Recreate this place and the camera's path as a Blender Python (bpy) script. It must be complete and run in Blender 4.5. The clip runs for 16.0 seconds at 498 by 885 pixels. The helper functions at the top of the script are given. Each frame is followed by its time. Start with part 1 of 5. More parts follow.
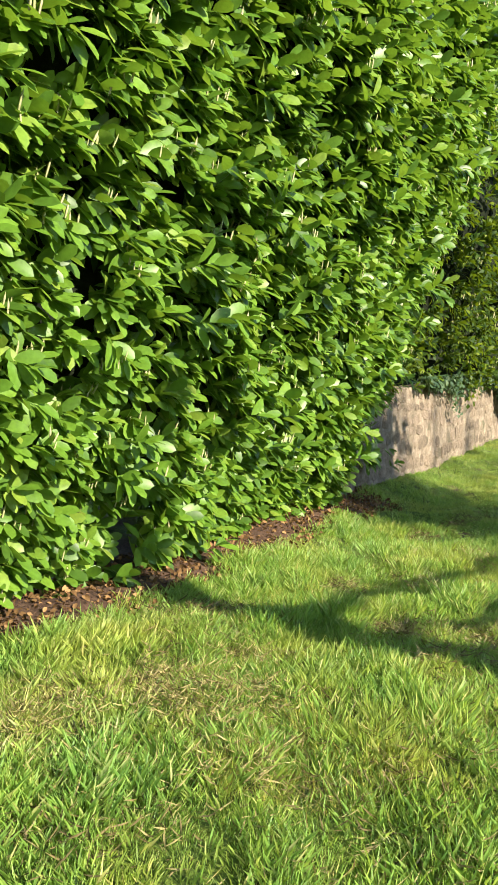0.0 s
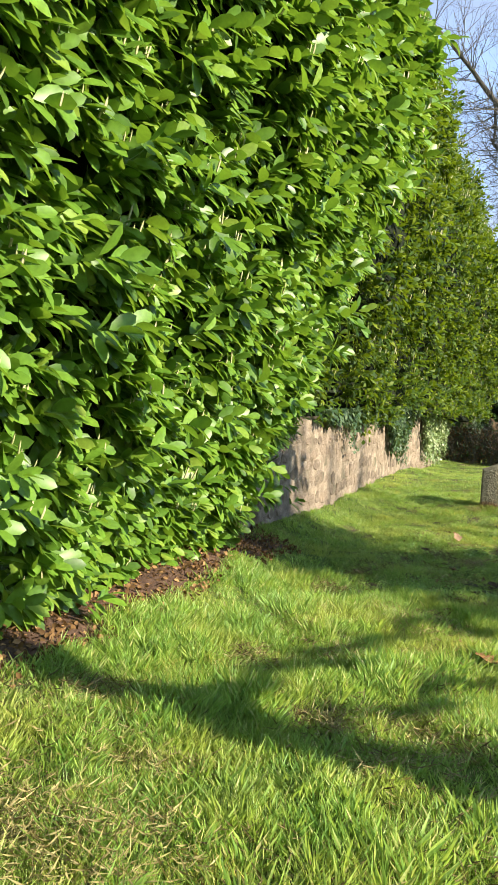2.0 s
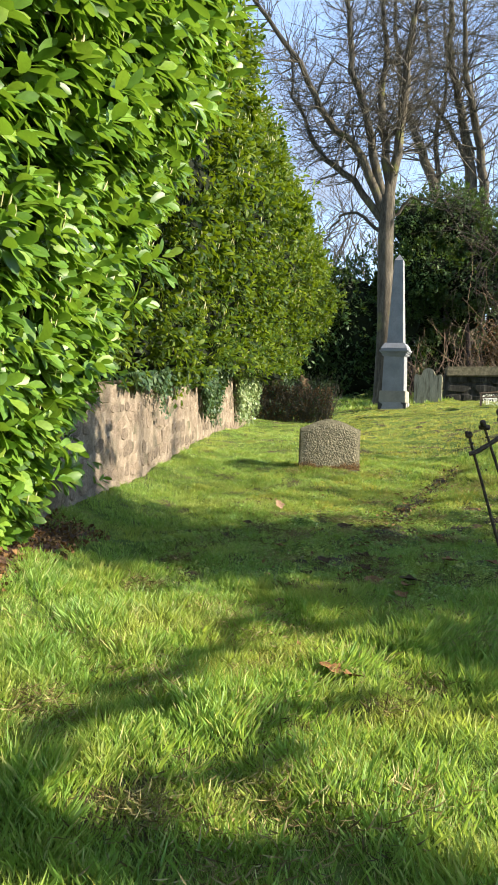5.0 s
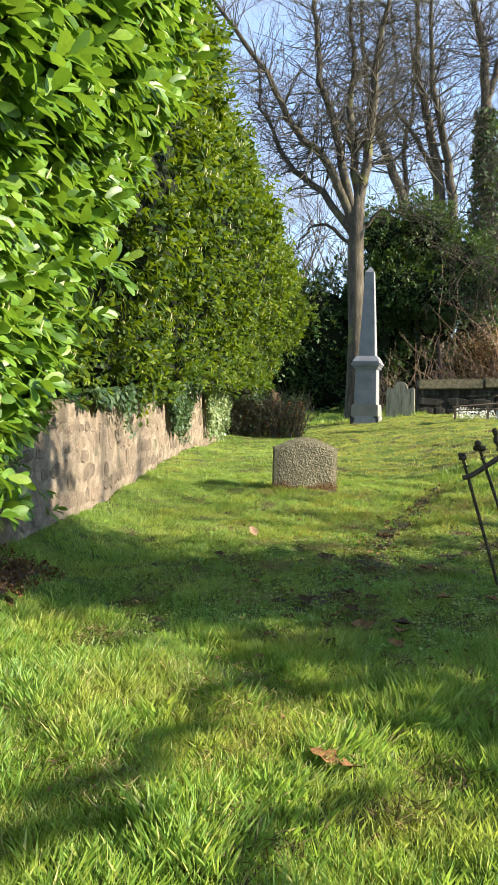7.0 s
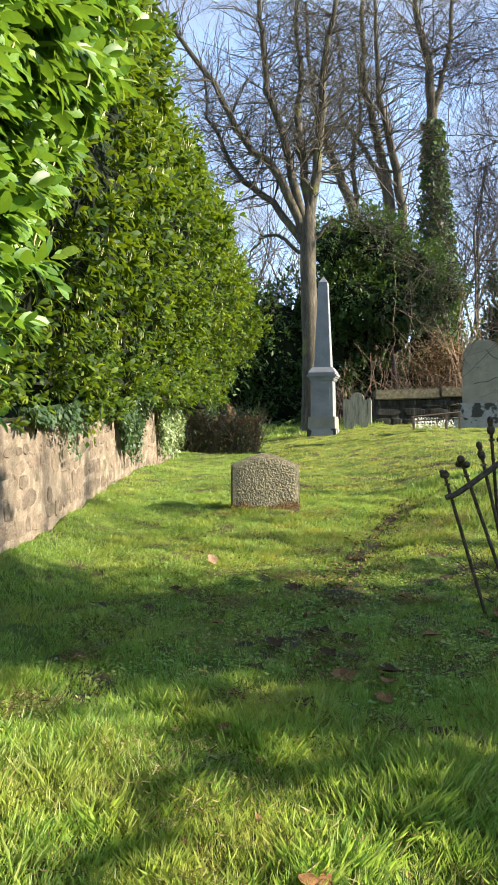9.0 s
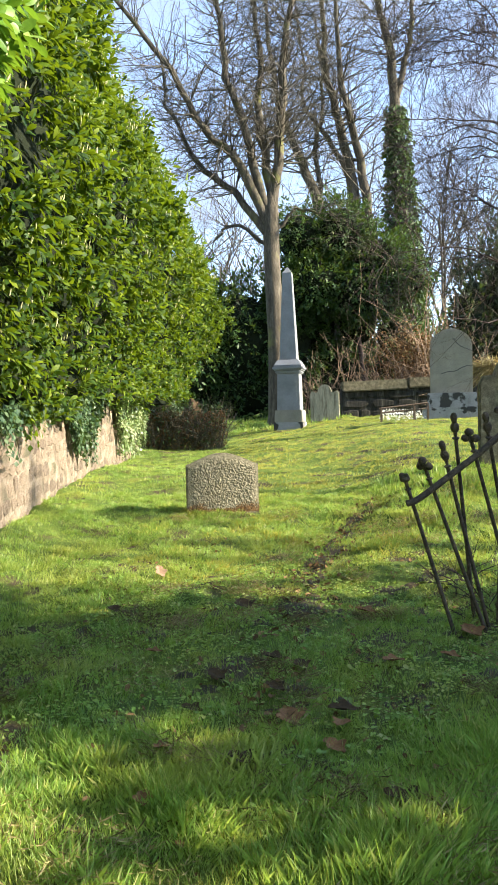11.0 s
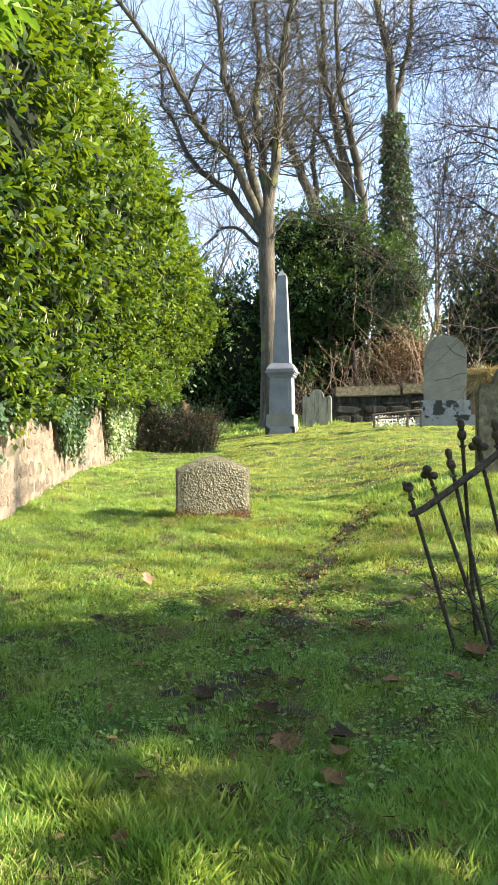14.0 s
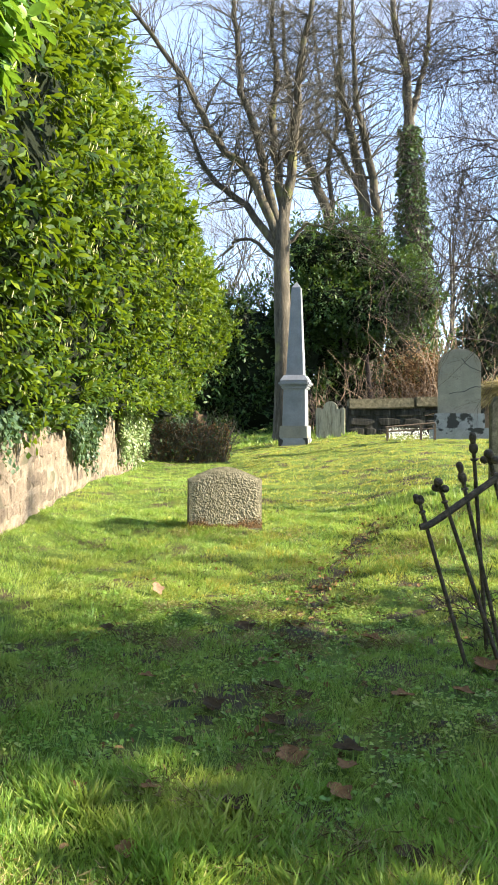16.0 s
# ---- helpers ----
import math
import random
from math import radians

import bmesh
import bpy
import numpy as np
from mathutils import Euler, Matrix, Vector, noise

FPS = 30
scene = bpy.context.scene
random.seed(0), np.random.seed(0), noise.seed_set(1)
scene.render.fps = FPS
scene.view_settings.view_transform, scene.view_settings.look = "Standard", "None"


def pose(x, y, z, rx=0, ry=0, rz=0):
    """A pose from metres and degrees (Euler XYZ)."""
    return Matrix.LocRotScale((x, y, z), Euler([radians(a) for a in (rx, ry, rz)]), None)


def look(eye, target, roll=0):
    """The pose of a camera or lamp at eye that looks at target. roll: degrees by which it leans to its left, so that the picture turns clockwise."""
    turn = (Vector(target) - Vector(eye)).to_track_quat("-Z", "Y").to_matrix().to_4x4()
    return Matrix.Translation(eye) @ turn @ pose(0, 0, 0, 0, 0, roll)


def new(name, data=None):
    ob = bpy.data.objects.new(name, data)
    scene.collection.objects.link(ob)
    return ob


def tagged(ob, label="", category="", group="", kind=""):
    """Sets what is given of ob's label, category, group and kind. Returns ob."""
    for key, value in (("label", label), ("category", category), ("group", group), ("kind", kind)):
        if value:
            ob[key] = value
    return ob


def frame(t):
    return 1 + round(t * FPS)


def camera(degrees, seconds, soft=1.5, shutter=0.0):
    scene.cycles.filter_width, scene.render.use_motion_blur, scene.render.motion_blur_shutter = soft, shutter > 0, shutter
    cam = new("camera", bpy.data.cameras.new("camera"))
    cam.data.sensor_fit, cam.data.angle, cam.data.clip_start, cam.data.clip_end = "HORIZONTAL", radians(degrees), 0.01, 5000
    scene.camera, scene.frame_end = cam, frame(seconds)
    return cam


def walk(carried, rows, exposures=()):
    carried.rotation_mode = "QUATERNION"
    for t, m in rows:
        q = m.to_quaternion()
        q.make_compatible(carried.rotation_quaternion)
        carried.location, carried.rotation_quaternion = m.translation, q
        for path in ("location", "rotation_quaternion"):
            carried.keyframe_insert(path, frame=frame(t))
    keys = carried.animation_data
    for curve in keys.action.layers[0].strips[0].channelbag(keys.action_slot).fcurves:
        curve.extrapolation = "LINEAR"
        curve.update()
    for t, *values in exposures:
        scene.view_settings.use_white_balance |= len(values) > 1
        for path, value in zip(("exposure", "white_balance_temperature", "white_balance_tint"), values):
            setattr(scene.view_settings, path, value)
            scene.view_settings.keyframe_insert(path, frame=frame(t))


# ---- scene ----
cam = camera(34.8, 16.0, 1.25)
PATH = [
    (0, (1.035, -0.041, 1.218), (0.08, 1.713, 1.111), 0.7),
    (0.5, (0.821, 0.048, 1.24), (-0.077, 1.834, 1.188), 2.4),
    (1, (0.712, 0.222, 1.215), (-0.162, 2.02, 1.173), 2.0),
    (1.5, (0.664, 0.469, 1.238), (-0.188, 2.278, 1.193), 2.7),
    (2, (0.54, 0.631, 1.252), (-0.14, 2.511, 1.216), 4.0),
    (2.5, (0.428, 0.814, 1.251), (-0.058, 2.751, 1.157), 3.0),
    (3, (0.466, 1.002, 1.241), (0.05, 2.95, 1.066), 0.6),
    (3.5, (0.484, 1.138, 1.261), (0.056, 3.079, 1.044), -0.3),
    (4, (0.35, 1.308, 1.258), (-0.008, 3.263, 1.036), 1.7),
    (4.5, (0.312, 1.443, 1.27), (0.071, 3.421, 1.097), 2.6),
    (4.7, (0.357, 1.504, 1.284), (0.119, 3.485, 1.144), 2.0),
    (6.8, (0.243, 2.198, 1.341), (0.104, 4.192, 1.28), 1.8),
    (7, (0.263, 2.276, 1.35), (0.115, 4.269, 1.275), 1.3),
    (7.5, (0.367, 2.524, 1.349), (0.17, 4.512, 1.252), 0.7),
    (8, (0.368, 2.714, 1.37), (0.108, 4.695, 1.289), 0.1),
    (8.5, (0.244, 2.855, 1.375), (0.081, 4.848, 1.351), 0.5),
    (9, (0.204, 2.979, 1.376), (0.168, 4.979, 1.337), -0.1),
    (9.5, (0.3, 3.126, 1.39), (0.268, 5.125, 1.329), -1.1),
    (10, (0.42, 3.291, 1.42), (0.362, 5.289, 1.345), -1.8),
    (12.3, (0.388, 3.758, 1.431), (0.556, 5.751, 1.402), -0.7),
    (12.5, (0.389, 3.774, 1.428), (0.541, 5.768, 1.397), -0.6),
    (13, (0.387, 3.798, 1.423), (0.502, 5.795, 1.39), -0.6),
    (13.5, (0.376, 3.817, 1.42), (0.458, 5.815, 1.379), -0.4),
    (14, (0.379, 3.833, 1.422), (0.438, 5.831, 1.374), -0.1),
    (14.5, (0.386, 3.845, 1.418), (0.426, 5.844, 1.362), 0.1),
    (15, (0.39, 3.845, 1.416), (0.416, 5.844, 1.355), 0.3),
    (15.5, (0.397, 3.839, 1.419), (0.417, 5.838, 1.369), 0.4),
    (16, (0.395, 3.83, 1.42), (0.42, 5.829, 1.4), 0.5),
]
walk(cam, [(t, look(eye, target, roll)) for t, eye, target, roll in PATH],
     exposures=((0.0, 1.9), (7.0, 1.95), (10.0, 2.1), (12.3, 2.42), (16.0, 2.42)))

# ---- world, sun ----
SUN_EL, SUN_AZ = radians(26), Vector((1.0, -0.17, 0)).normalized()
world = bpy.data.worlds.new("world")
scene.world = world
world.use_nodes = True
wn = world.node_tree.nodes
sky = wn.new("ShaderNodeTexSky")
sky.sky_type, sky.sun_disc = "NISHITA", False
sky.sun_elevation = SUN_EL
sky.sun_rotation = math.atan2(SUN_AZ.x, SUN_AZ.y)
sky.air_density, sky.dust_density, sky.ozone_density = 1.0, 0.2, 2.6
tc = wn.new("ShaderNodeTexCoord")
cm = wn.new("ShaderNodeMapping")
cm.inputs["Scale"].default_value = (1.0, 1.0, 2.6)
cn = wn.new("ShaderNodeTexNoise")
cn.inputs["Scale"].default_value, cn.inputs["Detail"].default_value, cn.inputs["Roughness"].default_value = 2.2, 7, 0.6
cr = wn.new("ShaderNodeValToRGB")
cr.color_ramp.elements[0].position, cr.color_ramp.elements[1].position = 0.33, 0.72
cx = wn.new("ShaderNodeMix")
cx.data_type = "RGBA"
cx.inputs[7].default_value = (1.0, 1.06, 1.34, 1)
for a, b in ((tc.outputs["Generated"], cm.inputs[0]), (cm.outputs[0], cn.inputs[0]), (cn.outputs["Fac"], cr.inputs[0]), (cr.outputs[0], cx.inputs[0]),
             (sky.outputs[0], cx.inputs[6]), (cx.outputs[2], wn["Background"].inputs[0])):
    world.node_tree.links.new(a, b)
wn["Background"].inputs[1].default_value = 0.15
sun_dir = Vector((SUN_AZ.x * math.cos(SUN_EL), SUN_AZ.y * math.cos(SUN_EL), math.sin(SUN_EL)))
sun = new("sun", bpy.data.lights.new("sun", "SUN"))
sun.data.energy, sun.data.angle, sun.data.color = 4.2, radians(0.53), (1.0, 0.9, 0.72)
sun.matrix_world = look((sun_dir * 60), (0, 0, 0))


# ---- materials ----
def nodes_of(name):
    m = bpy.data.materials.new(name)
    m.use_nodes = True
    return m, m.node_tree.nodes, m.node_tree.links, m.node_tree.nodes["Principled BSDF"]


def noise_tex(n, k, scale, detail=4.0, rough=0.6, stretch=None):
    co = n.new("ShaderNodeNewGeometry")
    tx = n.new("ShaderNodeTexNoise")
    tx.inputs["Scale"].default_value, tx.inputs["Detail"].default_value, tx.inputs["Roughness"].default_value = scale, detail, rough
    if stretch:
        mp = n.new("ShaderNodeMapping")
        mp.inputs["Scale"].default_value = stretch
        k.new(co.outputs["Position"], mp.inputs[0])
        k.new(mp.outputs[0], tx.inputs[0])
    else:
        k.new(co.outputs["Position"], tx.inputs[0])
    return tx.outputs["Fac"]


def ramp(n, k, fac, stops):
    r = n.new("ShaderNodeValToRGB")
    e = r.color_ramp.elements
    while len(e) < len(stops):
        e.new(0.5)
    for el, (p, c) in zip(e, stops):
        el.position, el.color = p, (*c, 1)
    k.new(fac, r.inputs[0])
    return r.outputs[0]


def mixc(n, k, fac, a, b, mode="MIX"):
    m = n.new("ShaderNodeMix")
    m.data_type, m.blend_type = "RGBA", mode
    for sock, v in ((m.inputs[0], fac), (m.inputs[6], a), (m.inputs[7], b)):
        if hasattr(v, "is_linked"):
            k.new(v, sock)
        else:
            sock.default_value = v if isinstance(v, float) else (*v, 1)
    return m.outputs[2]


def bump(n, k, p, height, strength, dist):
    b = n.new("ShaderNodeBump")
    b.inputs["Strength"].default_value, b.inputs["Distance"].default_value = strength, dist
    k.new(height, b.inputs["Height"])
    k.new(b.outputs[0], p.inputs["Normal"])


def rough_mat(name, stops, scale, rough=0.85, fine=60.0, bump_d=0.01, bump_s=0.6, big=None, stretch=None, metal=0.0, obj_var=0.0):
    """Colour ramp over a coarse noise, modulated by a fine one, with relief."""
    m, n, k, p = nodes_of(name)
    f = noise_tex(n, k, scale, 6, 0.65, stretch)
    c = ramp(n, k, f, stops)
    g = noise_tex(n, k, fine, 4, 0.7, stretch)
    c = mixc(n, k, 1.0, c, ramp(n, k, g, [(0.3, (0.62, 0.62, 0.62)), (0.7, (1.25, 1.25, 1.25))]), "MULTIPLY")
    if big:
        h = noise_tex(n, k, big[0], 3, 0.5)
        c = mixc(n, k, ramp(n, k, h, [(big[1], (0, 0, 0)), (big[1] + big[3], (1, 1, 1))]), c, big[2])
    if obj_var:
        oi = n.new("ShaderNodeObjectInfo")
        c = mixc(n, k, 1.0, c, ramp(n, k, oi.outputs["Random"], [(0, (1 - obj_var,) * 3), (1, (1 + obj_var, 1 + obj_var * 0.95, 1 + obj_var * 0.85))]), "MULTIPLY")
    k.new(c, p.inputs["Base Color"])
    p.inputs["Roughness"].default_value, p.inputs["Metallic"].default_value = rough, metal
    p.inputs["Specular IOR Level"].default_value = 0.5 if rough < 0.8 else 0.2
    bump(n, k, p, g, bump_s, bump_d)
    return m


def leaf_mat(name, stops, rough=0.4, trans=0.3, trans_col=(0.3, 0.45, 0.03), patch=None, spec=0.5, hue=0.0):
    """A leaf or blade: a colour per leaf, gloss, and light that comes through."""
    m, n, k, p = nodes_of(name)
    gi = n.new("ShaderNodeNewGeometry")
    c = ramp(n, k, gi.outputs["Random Per Island"], stops)
    if patch:
        f = noise_tex(n, k, patch[0], 4, 0.6)
        c = mixc(n, k, ramp(n, k, f, [(patch[1], (0, 0, 0)), (patch[1] + 0.14, (patch[3],) * 3)]), c, patch[2])
    g = noise_tex(n, k, 45, 2, 0.5)
    c = mixc(n, k, 1.0, c, ramp(n, k, g, [(0.3, (0.8, 0.8, 0.8)), (0.7, (1.15, 1.15, 1.15))]), "MULTIPLY")
    if hue:
        f = noise_tex(n, k, hue, 3, 0.5)
        c = mixc(n, k, 1.0, c, ramp(n, k, f, [(0.35, (0.80, 0.88, 0.95)), (0.6, (1.10, 1.06, 1.0))]), "MULTIPLY")
    k.new(c, p.inputs["Base Color"])
    p.inputs["Roughness"].default_value = rough
    p.inputs["Specular IOR Level"].default_value = spec
    t = n.new("ShaderNodeBsdfTranslucent")
    k.new(mixc(n, k, 0.5, c, trans_col), t.inputs[0])
    mx = n.new("ShaderNodeMixShader")
    mx.inputs[0].default_value = trans
    k.new(p.outputs[0], mx.inputs[1])
    k.new(t.outputs[0], mx.inputs[2])
    k.new(mx.outputs[0], n["Material Output"].inputs[0])
    return m


LAUREL = leaf_mat("laurel_leaf", [(0, (0.044, 0.095, 0.012)), (0.45, (0.088, 0.18, 0.018)), (0.8, (0.132, 0.235, 0.024)), (1, (0.185, 0.26, 0.034))], 0.42, 0.32, (0.31, 0.5, 0.03), spec=0.35)
LAUREL_FAR = leaf_mat("laurel_far_leaf", [(0, (0.013, 0.036, 0.005)), (0.5, (0.038, 0.078, 0.006)), (0.85, (0.090, 0.14, 0.008)), (1, (0.17, 0.215, 0.012))], 0.55, 0.36, (0.26, 0.35, 0.008), spec=0.2, hue=0.9)
BUD = leaf_mat("flower_bud", [(0, (0.26, 0.28, 0.11)), (1, (0.40, 0.37, 0.19))], 0.6, 0.2, (0.5, 0.5, 0.2))
GRASS = leaf_mat("grass_blade", [(0, (0.10, 0.20, 0.034)), (0.5, (0.205, 0.355, 0.062)), (0.82, (0.315, 0.44, 0.09)), (1, (0.5, 0.46, 0.19))], 0.5, 0.47, (0.48, 0.60, 0.07), (1.15, 0.49, (0.42, 0.38, 0.09), 0.5), 0.5, 2.4)
YELLOWED = leaf_mat("yellowed_grass", [(0, (0.18, 0.23, 0.035)), (0.55, (0.34, 0.36, 0.06)), (1, (0.52, 0.45, 0.11))], 0.65, 0.3, (0.52, 0.50, 0.06), (0.7, 0.52, (0.42, 0.33, 0.07), 0.5), 0.3, 1.3)
MOSSY = leaf_mat("moss_blade", [(0, (0.12, 0.19, 0.03)), (0.6, (0.22, 0.30, 0.045)), (1, (0.36, 0.34, 0.08))], 0.6, 0.3, (0.35, 0.4, 0.04), (0.9, 0.5, (0.24, 0.21, 0.03), 0.6))
IVY = leaf_mat("ivy_leaf", [(0, (0.02, 0.05, 0.022)), (0.7, (0.05, 0.09, 0.038)), (1, (0.11, 0.15, 0.075))], 0.45, 0.15, spec=0.3)
IVY_PALE = leaf_mat("pale_ivy_leaf", [(0, (0.10, 0.17, 0.06)), (0.6, (0.22, 0.28, 0.12)), (1, (0.34, 0.36, 0.22))], 0.35, 0.2)
HOLLY = leaf_mat("holly_leaf", [(0, (0.010, 0.030, 0.010)), (0.6, (0.028, 0.068, 0.018)), (1, (0.075, 0.12, 0.028))], 0.5, 0.15, spec=0.25)
YEW = leaf_mat("yew_needles", [(0, (0.010, 0.022, 0.010)), (0.8, (0.022, 0.042, 0.016)), (1, (0.04, 0.06, 0.02))], 0.6, 0.1)
BROWN = leaf_mat("dry_leaf", [(0, (0.055, 0.030, 0.011)), (0.5, (0.13, 0.072, 0.028)), (1, (0.29, 0.17, 0.075))], 0.8, 0.12, (0.3, 0.15, 0.04), spec=0.15)
STRAW = leaf_mat("dry_grass", [(0, (0.16, 0.13, 0.045)), (0.6, (0.27, 0.225, 0.08)), (1, (0.38, 0.32, 0.13))], 0.7, 0.2, (0.5, 0.3, 0.1))
THATCH = leaf_mat("brown_thatch_blade", [(0, (0.07, 0.055, 0.022)), (0.6, (0.16, 0.125, 0.05)), (1, (0.28, 0.22, 0.10))], 0.8, 0.15, (0.3, 0.2, 0.07), spec=0.2)
BLOSSOM = leaf_mat("white_petal", [(0, (0.6, 0.62, 0.5)), (1, (0.85, 0.85, 0.8))], 0.6, 0.25, (0.8, 0.8, 0.7))
# near-black fill for foliage cores: the shade between leaves is in the colour
CORE_SHADE = rough_mat("hedge_inside", [(0.3, (0.005, 0.009, 0.003)), (0.7, (0.012, 0.018, 0.006))], 5, 0.95, 30, 0.05)
SOIL = rough_mat("turf_soil", [(0.25, (0.05, 0.085, 0.016)), (0.5, (0.10, 0.145, 0.022)), (0.72, (0.19, 0.205, 0.034))], 2.6, 0.95, 40, 0.03, 0.9, (1.7, 0.53, (0.075, 0.055, 0.03), 0.10))
MULCH = rough_mat("leaf_mulch", [(0.3, (0.04, 0.022, 0.014)), (0.7, (0.12, 0.07, 0.045))], 14, 0.95, 60, 0.03)
MUD = rough_mat("bare_mud", [(0.3, (0.03, 0.024, 0.012)), (0.7, (0.08, 0.06, 0.03))], 12, 0.8, 60, 0.02)
MORTAR = rough_mat("lime_mortar", [(0.3, (0.13, 0.10, 0.07)), (0.5, (0.24, 0.19, 0.14)), (0.7, (0.36, 0.29, 0.215))], 5, 0.95, 70, 0.02, 1.0, (1.4, 0.56, (0.11, 0.095, 0.065), 0.16))
STONE = rough_mat("sandstone", [(0.25, (0.12, 0.09, 0.066)), (0.5, (0.20, 0.155, 0.115)), (0.75, (0.30, 0.235, 0.18))], 6.5, 0.95, 55, 0.03, 1.0, (1.9, 0.56, (0.11, 0.10, 0.065), 0.12), None, 0.0, 0.22)
GRANITE = rough_mat("weathered_granite", [(0.3, (0.11, 0.098, 0.062)), (0.55, (0.235, 0.208, 0.138)), (0.75, (0.37, 0.33, 0.225))], 26, 0.9, 90, 0.01, 0.6)
GREY = rough_mat("grey_granite", [(0.3, (0.17, 0.175, 0.185)), (0.7, (0.25, 0.255, 0.265))], 2.5, 0.55, 160, 0.002, 0.3)
GREY_BASE = rough_mat("stained_granite", [(0.3, (0.20, 0.20, 0.195)), (0.7, (0.32, 0.32, 0.31))], 3.5, 0.7, 120, 0.004, 0.4, (2.6, 0.53, (0.025, 0.025, 0.02), 0.04))
PALE = rough_mat("pale_sandstone", [(0.3, (0.21, 0.195, 0.155)), (0.7, (0.31, 0.29, 0.235))], 2.2, 0.8, 110, 0.003, 0.4)
LICHEN = rough_mat("lichened_stone", [(0.3, (0.07, 0.065, 0.04)), (0.55, (0.16, 0.14, 0.09)), (0.75, (0.28, 0.25, 0.16))], 9, 0.95, 60, 0.012, 0.8)
# dark streaked stone, its tones lowered further to imitate shade on the back wall
STREAK_SHADED = rough_mat("streaked_stone", [(0.35, (0.014, 0.014, 0.012)), (0.55, (0.04, 0.038, 0.032)), (0.8, (0.15, 0.14, 0.115))], 5, 0.9, 60, 0.006, 0.6, None, (1.6, 1.6, 0.25))
SCROLL = rough_mat("pale_streaked_stone", [(0.3, (0.10, 0.09, 0.06)), (0.48, (0.30, 0.28, 0.20)), (0.75, (0.46, 0.43, 0.32))], 7, 0.9, 60, 0.006, 0.6, None, (1.6, 1.6, 0.22))
BARK = rough_mat("grey_brown_bark", [(0.3, (0.05, 0.041, 0.03)), (0.55, (0.105, 0.09, 0.068)), (0.75, (0.18, 0.155, 0.12))], 7, 0.95, 30, 0.03, 0.9, (1.1, 0.58, (0.15, 0.15, 0.05), 0.15), (1, 1, 0.22))
TWIG = rough_mat("twig_bark", [(0.3, (0.055, 0.048, 0.036)), (0.7, (0.12, 0.105, 0.078))], 3, 0.9, 20, 0.003)
TWIG_DARK = rough_mat("dark_twig_bark", [(0.3, (0.03, 0.022, 0.02)), (0.7, (0.075, 0.055, 0.048))], 3, 0.9, 20, 0.003)
BRAMBLE = rough_mat("bramble_stem", [(0.3, (0.09, 0.06, 0.04)), (0.7, (0.30, 0.21, 0.14))], 4, 0.8, 20, 0.003)
ROOT = rough_mat("earthy_root", [(0.3, (0.03, 0.02, 0.011)), (0.7, (0.11, 0.072, 0.035))], 6, 0.95, 30, 0.03)
IRON = rough_mat("rusted_iron", [(0.35, (0.05, 0.042, 0.034)), (0.58, (0.12, 0.088, 0.064)), (0.78, (0.25, 0.19, 0.13))], 24, 0.8, 120, 0.006, 0.8, None, None, 0.15)
DARKPAINT = rough_mat("inscription", [(0.3, (0.05, 0.05, 0.05)), (0.7, (0.09, 0.09, 0.085))], 20, 0.8)


# ---- mesh helpers ----
rng = np.random.default_rng(7)


def mesh_np(name, V, F, smooth=False):
    me = bpy.data.meshes.new(name)
    V, F = np.asarray(V, np.float32), np.asarray(F, np.int32)
    m, kk = F.shape
    me.vertices.add(len(V))
    me.vertices.foreach_set("co", V.ravel())
    me.loops.add(m * kk)
    me.loops.foreach_set("vertex_index", F.ravel())
    me.polygons.add(m)
    me.polygons.foreach_set("loop_start", np.arange(0, m * kk, kk, dtype=np.int32))
    if smooth:
        me.polygons.foreach_set("use_smooth", np.ones(m, bool))
    me.update(calc_edges=True)
    return me


def part(name, bm, material, parent=None, label="", smooth=False):
    """Links a bmesh or a mesh as one object, under a thing if one is given."""
    if isinstance(bm, bmesh.types.BMesh):
        me = bpy.data.meshes.new(name)
        bm.to_mesh(me)
        bm.free()
        if smooth:
            for f in me.polygons:
                f.use_smooth = True
    else:
        me = bm
    if not me.materials:
        me.materials.append(material)
    ob = new(name, me)
    ob.parent = parent
    if label:
        ob["label"] = label
    return ob


def thing(name, at, label, category, group="", turn=0.0, lean=0.0, tip=0.0):
    ob = new(name)
    ob.empty_display_size = 0.1
    ob.matrix_world = pose(*at, tip, lean, turn)
    return tagged(ob, label, category, group)


def box_bm(sx, sy, sz, x=0, y=0, z=0, bevel=0.01, top=None, segments=2):
    """A bevelled block on z, its top scaled by top=(fx, fy) for a taper."""
    bm = bmesh.new()
    bmesh.ops.create_cube(bm, size=1)
    for v in bm.verts:
        f = top if (top and v.co.z > 0) else (1, 1)
        v.co = Vector((v.co.x * sx * f[0] + x, v.co.y * sy * f[1] + y, (v.co.z + 0.5) * sz + z))
    if bevel:
        bmesh.ops.bevel(bm, geom=bm.edges[:], offset=bevel, segments=segments, affect="EDGES")
    return bm


def slab_bm(outline, depth, bevel=0.012):
    """A slab cut to an outline in x, z with a depth along y, its edges eased."""
    bm = bmesh.new()
    vs = [bm.verts.new((x, -depth / 2, z)) for x, z in outline]
    f = bm.faces.new(vs)
    r = bmesh.ops.extrude_face_region(bm, geom=[f])
    for g in r["geom"]:
        if isinstance(g, bmesh.types.BMVert):
            g.co.y += depth
    bmesh.ops.recalc_face_normals(bm, faces=bm.faces[:])
    long_edges = [e for e in bm.edges if abs((e.verts[0].co - e.verts[1].co).y) < 1e-5]
    bmesh.ops.bevel(bm, geom=long_edges, offset=bevel, segments=2, affect="EDGES")
    return bm


